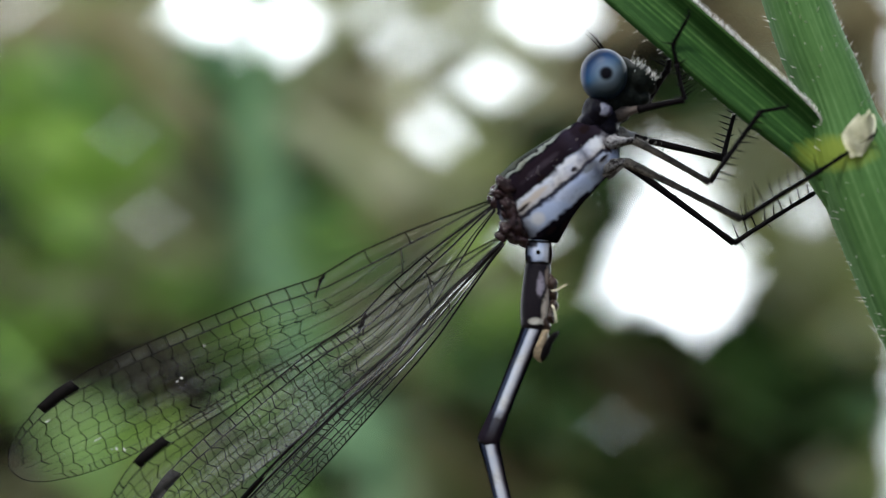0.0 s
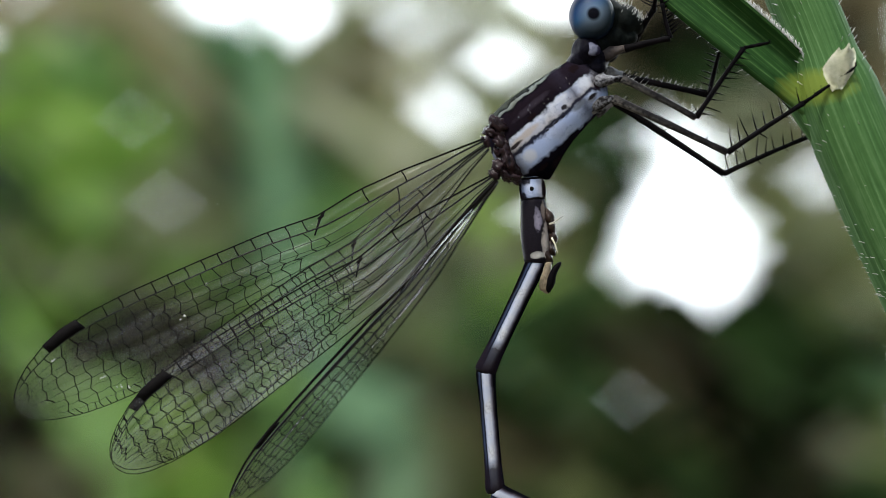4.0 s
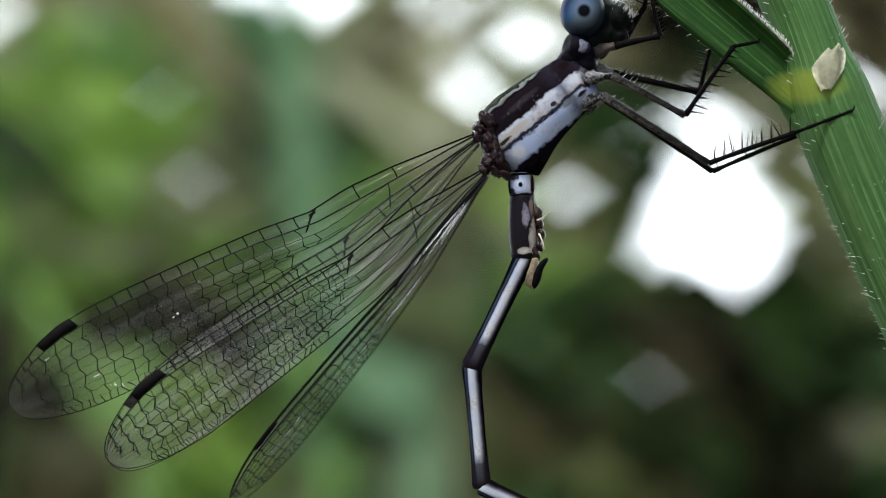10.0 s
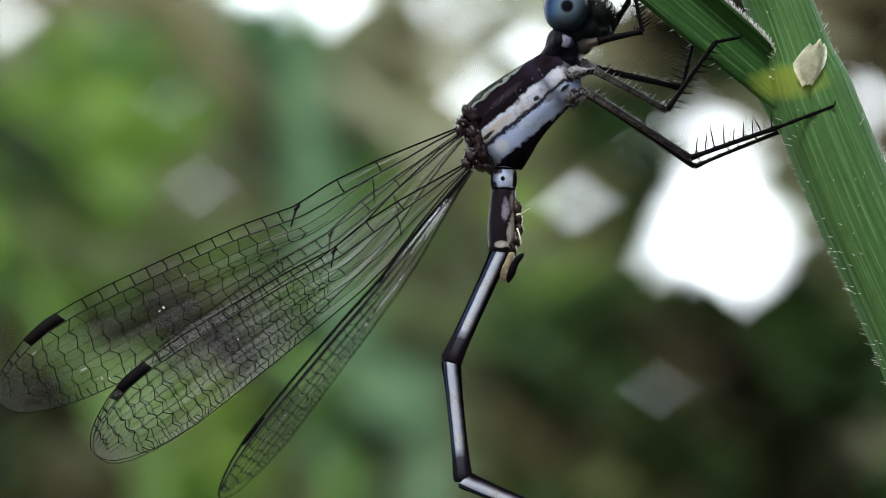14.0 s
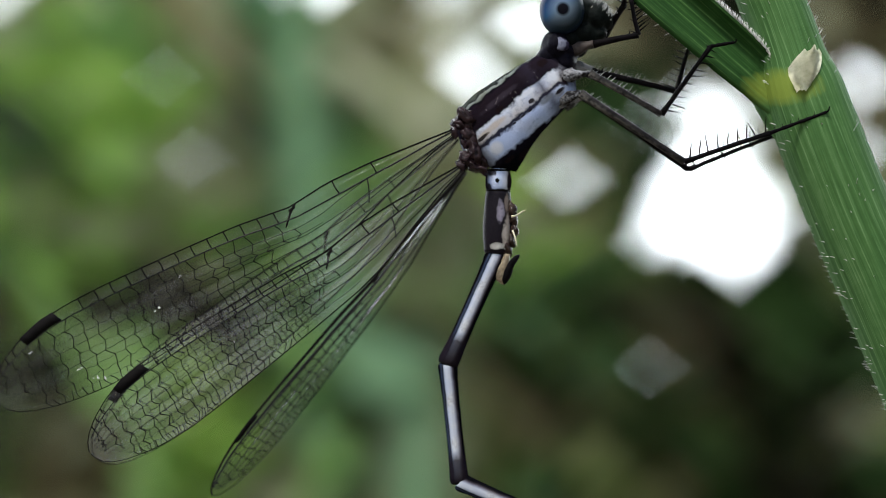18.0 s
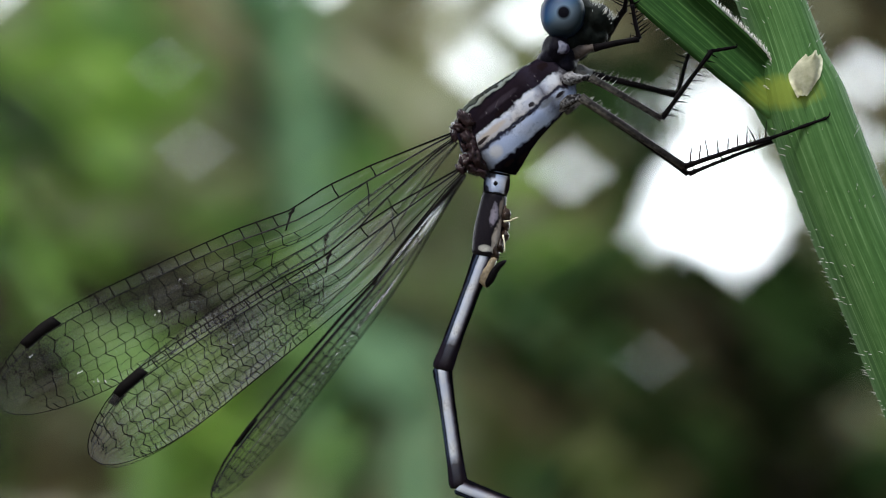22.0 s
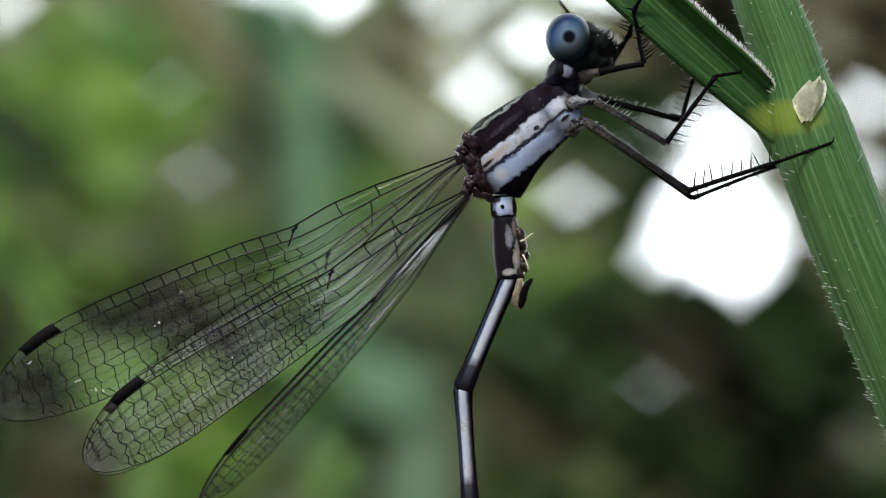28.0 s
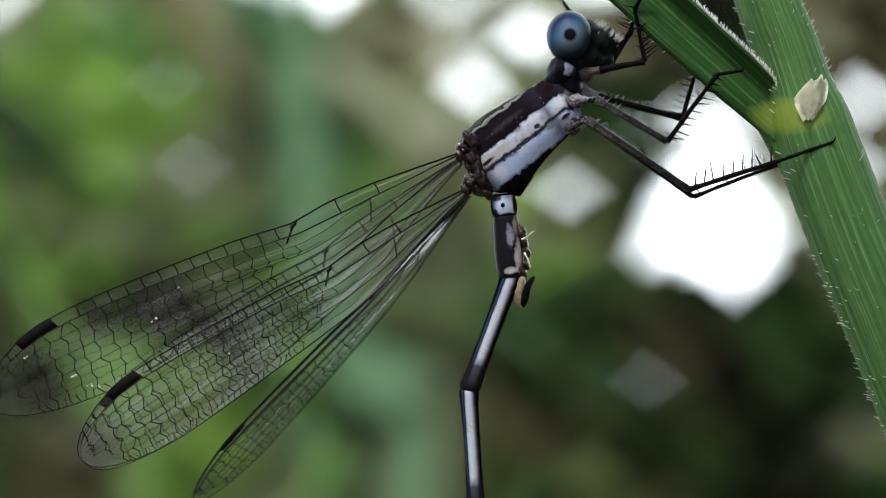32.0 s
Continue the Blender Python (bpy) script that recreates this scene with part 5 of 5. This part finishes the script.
def tall_blade(label, pts, width, material, stalked=False):
    """A broad grass leaf from the ground, arching through the points (working-space mm)."""
    top = [place(p) for p in pts]
    foot = Vector((top[0].x + .01, top[0].y, 0))
    ob = thing("tall_grass", label, "grass", Matrix.Translation(foot))
    path = smooth_path([Vector((0, 0, -10))] + [(p - foot) * 1000 for p in top], 10)
    bm = bmesh.new()
    sweep(bm, path, [width * (interp([0, .22, .36, .7, 1], [.07, .06, .5, .5, .08], k / (len(path) - 1)) if stalked else interp([0, .2, .7, 1], [.4, .5, .5, .1], k / (len(path) - 1))) for k in range(len(path))], 10, .12, up=(1, 0, 0))
    part("blade", bm, material, ob)
    bm = bmesh.new()
    sweep(bm, [p - Vector((0, width * .06, 0)) for p in path], [width * (.02 if stalked else .05)] * len(path), 6)
    part("midrib", bm, material, ob)


tall_blade("broad bluish-green grass blade, upright", (V(-7.468, 430, -94.880), V(-22.744, 430, -47.355), V(-42.263, 430, 10.354), V(-47.355, 430, 74.852), V(-48.204, 430, 125.772)), 12, M_TEAL)


def weed_stem(label, pts, width, material, name="weed_stem"):
    """A thin bare stem rising from the ground and bending through the points."""
    top = [place(p) for p in pts]
    foot = Vector((top[0].x, top[0].y + .01, 0))
    ob = thing(name, label, "stem", Matrix.Translation(foot))
    path = smooth_path([Vector((0, 0, -10))] + [(p - foot) * 1000 for p in top], 10)
    bm = bmesh.new()
    sweep(bm, path, [width * interp([0, .5, 1], [.6, .5, .3], i / (len(path) - 1)) for i in range(len(path))], 8)
    part("stalk", bm, material, ob)
    for k in (14, 26, 38):
        bm = bmesh.new()
        ball(bm, path[k], width * .6, width * .6, width * .4, 10)
        part("node", bm, material, ob)


tall_blade("withered brown grass blade bent over", (V(-153.438, 430, 30.722), V(-126.281, 430, 78.247), V(-90.637, 430, 79.944), V(-73.664, 430, 64.668), V(-56.691, 430, 40.905)), 9, M_BROWN)
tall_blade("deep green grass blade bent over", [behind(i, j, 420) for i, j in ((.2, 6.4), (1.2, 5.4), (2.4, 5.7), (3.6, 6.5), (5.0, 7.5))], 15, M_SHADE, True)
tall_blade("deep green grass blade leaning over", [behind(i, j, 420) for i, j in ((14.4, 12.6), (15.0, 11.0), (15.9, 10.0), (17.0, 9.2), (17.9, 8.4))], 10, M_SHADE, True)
tall_blade("dry beige grass blade bent over", [behind(i, j, 420) for i, j in ((13.8, 7.4), (13.1, 6.3), (12.0, 5.1), (11.0, 4.3), (10.3, 3.8))], 7, M_BEIGE, True)
tall_blade("fresh green grass blade, slanting", [behind(i, j, 430) for i, j in ((6.0, 15.8), (5.1, 13.4), (4.3, 11.4), (3.3, 10.0), (2.0, 8.3))], 6, M_GREEN)
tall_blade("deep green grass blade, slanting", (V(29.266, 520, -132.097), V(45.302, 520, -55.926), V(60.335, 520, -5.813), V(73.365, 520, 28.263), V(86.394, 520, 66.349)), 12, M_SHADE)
weed_stem("brown bare weed stem, leaning", (V(-27.882, 500, -69.511), V(-18.201, 500, 35.046), V(-7.551, 500, 64.089), V(8.907, 500, 89.261), V(22.460, 500, 108.623)), 6, M_BROWN)
weed_stem("grey-brown bare weed stem leaning over", (V(48.917, 540, -78.558), V(36.481, 540, 4.353), V(25.080, 540, 58.245), V(11.607, 540, 87.263), V(3.316, 540, 110.064)), 4, M_BEIGE)
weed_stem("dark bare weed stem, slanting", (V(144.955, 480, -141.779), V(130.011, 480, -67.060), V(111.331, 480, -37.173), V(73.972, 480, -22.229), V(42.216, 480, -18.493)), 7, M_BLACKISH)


# ---- what moves ----
def motions():
    # the abdomen swings: time, ends of the base and of the third segment (x, z), slope of the fourth
    root, y = V(3.367, 1.2, 3.016), 1.2
    rows = [(0.0, 3.2, -0.21, 1.41, -4.76, -76), (0.5, 3.32, -0.24, 1.29, -4.66, -80), (1.0, 3.39, -0.26, 1.29, -4.71, -81.5), (2.0, 3.51, -0.27, 1.39, -4.77, -83.5),
          (3.0, 3.54, -0.27, 1.33, -4.71, -84.3), (3.5, 3.54, -0.29, 1.37, -4.74, -85.6), (5.5, 3.61, -0.3, 1.4, -4.82, -85.9), (6.0, 3.61, -0.3, 1.44, -4.84, -85.8),
          (7.0, 3.61, -0.33, 1.38, -4.87, -85.9), (8.0, 3.61, -0.32, 1.4, -4.82, -86.2), (9.0, 3.58, -0.33, 1.36, -4.84, -85.1), (10.0, 3.51, -0.35, 1.34, -4.86, -84.9),
          (11.0, 3.48, -0.32, 1.28, -4.86, -84.3), (12.0, 3.39, -0.33, 1.23, -4.91, -83.7), (13.0, 3.31, -0.36, 1.22, -4.9, -83.7), (14.0, 3.26, -0.33, 1.21, -4.91, -83.7),
          (14.5, 3.27, -0.33, 1.19, -4.95, -83.1), (16.5, 3.14, -0.34, 1.14, -4.98, -82.1), (17.0, 3.1, -0.34, 1.15, -4.98, -81.6), (18.0, 3.34, -0.37, 1.36, -5.02, -83.1),
          (19.0, 3.17, -0.37, 1.29, -5.03, -82.8), (20.0, 3.07, -0.34, 1.27, -5.06, -82.3), (21.0, 2.95, -0.33, 1.23, -5.1, -81.3), (22.0, 2.85, -0.3, 1.22, -5.07, -80.6),
          (23.0, 2.78, -0.29, 1.19, -5.09, -79.8), (24.0, 2.87, -0.32, 1.22, -5.08, -79.9), (24.5, 3.06, -0.34, 1.3, -5.03, -80.6), (25.0, 3.25, -0.32, 1.38, -5.0, -81.5),
          (25.5, 3.39, -0.28, 1.48, -4.94, -82.5), (27.5, 3.71, -0.28, 1.89, -4.96, -84.5), (28.0, 3.74, -0.28, 1.92, -4.97, -84.5), (29.0, 3.84, -0.24, 2.06, -4.96, -84.5),
          (30.0, 3.89, -0.23, 2.16, -4.96, -84.5), (31.0, 3.91, -0.24, 2.3, -5.03, -84.5), (32.0, 3.82, -0.26, 2.2, -5.07, -84.5)]
    poses = [[], [], [], []]
    side = Vector((0, -1, 0))
    long4 = (V(1.777, 1.2, -9.749) - V(1.356, 1.2, -4.840)).length
    for t, x1, z1, x2, z2, slope in rows:
        a, b = V(x1, y, z1), V(x2, y, z2)
        c = b + V(math.cos(radians(slope)), 0, math.sin(radians(slope))) * long4
        end = slope + 60.7
        d = c + V(math.cos(radians(end)), 0, math.sin(radians(end)))
        for k, (p, r) in enumerate(((root, a), (a, b), (b, c), (c, d))):
            poses[k].append((t, axis_frame(p, r, side)))
    for ob, keys in zip(SEGMENTS, poses):
        walk(ob, keys)
    # the wings sink and lift: time, degrees downwards
    fore = [(0.0, 0.67), (0.5, 0.88), (1.0, 0.75), (2.0, 0.65), (3.0, 0.81), (3.5, 0.83), (5.5, 0.82), (6.0, 0.72), (7.0, 0.67),
          (8.0, 0.3), (9.0, -0.0), (10.0, -0.43), (11.0, -0.55), (12.0, -0.76), (13.0, -0.87), (14.0, -0.94), (14.5, -1.11), (16.5, -1.24),
          (17.0, -1.37), (18.0, -1.21), (19.0, -1.43), (20.0, -1.67), (21.0, -1.65), (22.0, -1.63), (23.0, -1.43), (24.0, -1.56), (24.5, -1.61),
          (25.0, -1.56), (25.5, -1.29), (27.5, -0.17), (28.0, 0.05), (29.0, 0.52), (30.0, 0.81), (31.0, 0.81), (32.0, 0.5)]
    hind = [(0.0, 0.38), (0.5, 0.93), (1.0, 0.81), (2.0, 1.03), (3.0, 0.96), (3.5, 0.96), (5.5, 1.09), (6.0, 0.9), (7.0, 0.76),
          (8.0, 0.29), (9.0, -0.0), (10.0, -0.41), (11.0, -0.59), (12.0, -0.82), (13.0, -0.67), (14.0, -0.74), (14.5, -1.04), (16.5, -1.24),
          (17.0, -1.65), (18.0, -1.38), (19.0, -1.54), (20.0, -1.85), (21.0, -1.77), (22.0, -1.78), (23.0, -1.71), (24.0, -1.79), (24.5, -1.82),
          (25.0, -1.58), (25.5, -1.35), (27.5, -0.1), (28.0, 0.16), (29.0, 0.73), (30.0, 1.2), (31.0, 1.37), (32.0, 0.78)]
    far = [(0.0, 2.86), (0.5, 3.22), (1.0, 2.95), (2.0, 1.52), (3.0, 1.86), (3.5, 1.59), (5.5, 1.69), (6.0, 1.64), (7.0, 1.49),
          (8.0, 1.21), (9.0, -0.0), (10.0, -0.51), (11.0, -0.83), (12.0, -0.94), (13.0, -1.24), (14.0, -1.42), (14.5, -1.56), (16.5, -1.8),
          (17.0, -1.88), (18.0, -1.33), (19.0, -1.34), (20.0, -1.58), (21.0, -1.82), (22.0, -1.84), (23.0, -1.96), (24.0, -2.12), (24.5, -2.05),
          (25.0, -1.73), (25.5, -1.27), (27.5, 0.73), (28.0, 0.99), (29.0, 1.85), (30.0, 2.27), (31.0, 2.79), (32.0, 1.73)]
    lift = [(0, -4.2), (0.5, -3.6), (1.0, -2.6), (1.5, -1.3), (2.0, -0.4), (2.5, 0)]
    for i, table in enumerate((fore, hind, hind, far)):
        wing, rest = WINGS[i]
        keys = []
        for t, down in table:
            if i == 2:
                down += interp([p[0] for p in lift], [p[1] for p in lift], t)
            turn = Matrix.Rotation(radians(down), 4, "Y")
            # the near pair leans a little away from upright
            away = interp([0, 1, 3, 6, 12, 21, 32], [5, 3.5, 2, 1, 0, 1.2, 1.2], t) if i < 3 else 0
            if i == 3:
                # this one also opens: it starts more spread, swung to the back
                wide = interp([0, 1, 2, 3, 6, 9], [1, .8, .55, .4, .2, 0], t)
                swing = Matrix.Rotation(radians(18 * wide), 4, Vector((0.78, 0, 0.62)))
                m = turn @ swing @ rest.to_3x3().to_4x4() @ pose(0, 0, 0, 24 * wide)
            else:
                m = turn @ rest.to_3x3().to_4x4() @ pose(0, 0, 0, 0, -away)
            m.translation = rest.translation
            keys.append((t, m))
        walk(wing, keys)
    # two hind legs let go and step: time, knee, ankle
    steps = {
        "hind_far": [(0, V(11.353, 2, 3.146), V(14.612, 2.2, 5.195)), (1.6, V(11.353, 2, 3.146), V(14.612, 2.2, 5.195)), (1.7, V(10.478, 2, 2.271), V(14.707, 2.2, 4.460)), (1.8, V(9.839, 2, 1.679), V(14.570, 2, 3.004)),
                     (1.9, V(10.052, 2, 1.869), V(14.948, 2, 1.206)), (2.0, V(11.448, 2, 2.909), V(15.634, 2, 3.548)), (2.1, V(11.424, 2, 3.288), V(15.086, 2.2, 4.649)), (2.5, V(11.401, 2, 3.311), V(14.944, 2.2, 4.815)),
                     (32, V(11.401, 2, 3.311), V(14.944, 2.2, 4.815))],
        "hind_near": [(0, V(11.117, 0, 4.089), V(14.661, -0.6, 6.374)), (7.6, V(11.117, 0, 4.089), V(14.661, -0.6, 6.374)), (7.7, V(9.737, 0, 2.284), V(13.760, -0.3, 3.305)), (7.8, V(8.931, 0, 1.834), V(13.247, -0.3, 1.986)), (7.9, V(10.205, 0, 2.665), V(14.357, -0.3, 3.320)),
                      (8.0, V(10.750, 0, 3.285), V(14.158, -0.5, 4.241)), (8.1, V(10.934, 0, 3.537), V(14.318, -0.5, 4.742)), (32, V(10.934, 0, 3.537), V(14.318, -0.5, 4.742))]}
    for key, table in steps.items():
        fem, tib, foot, (hip, *_) = LEGS[key]
        reach = (LEGS[key][3][1] - hip).length * MM
        keys, shin = [], []
        for t, knee, ankle in table:
            m = axis_frame(hip, knee)
            keys.append((t, m))
            s = axis_frame(knee, ankle)
            s.translation = m @ Vector((reach, 0, 0))
            shin.append((t, s))
        walk(fem, keys)
        walk(tib, shin)
        walk(foot, shin)


motions()
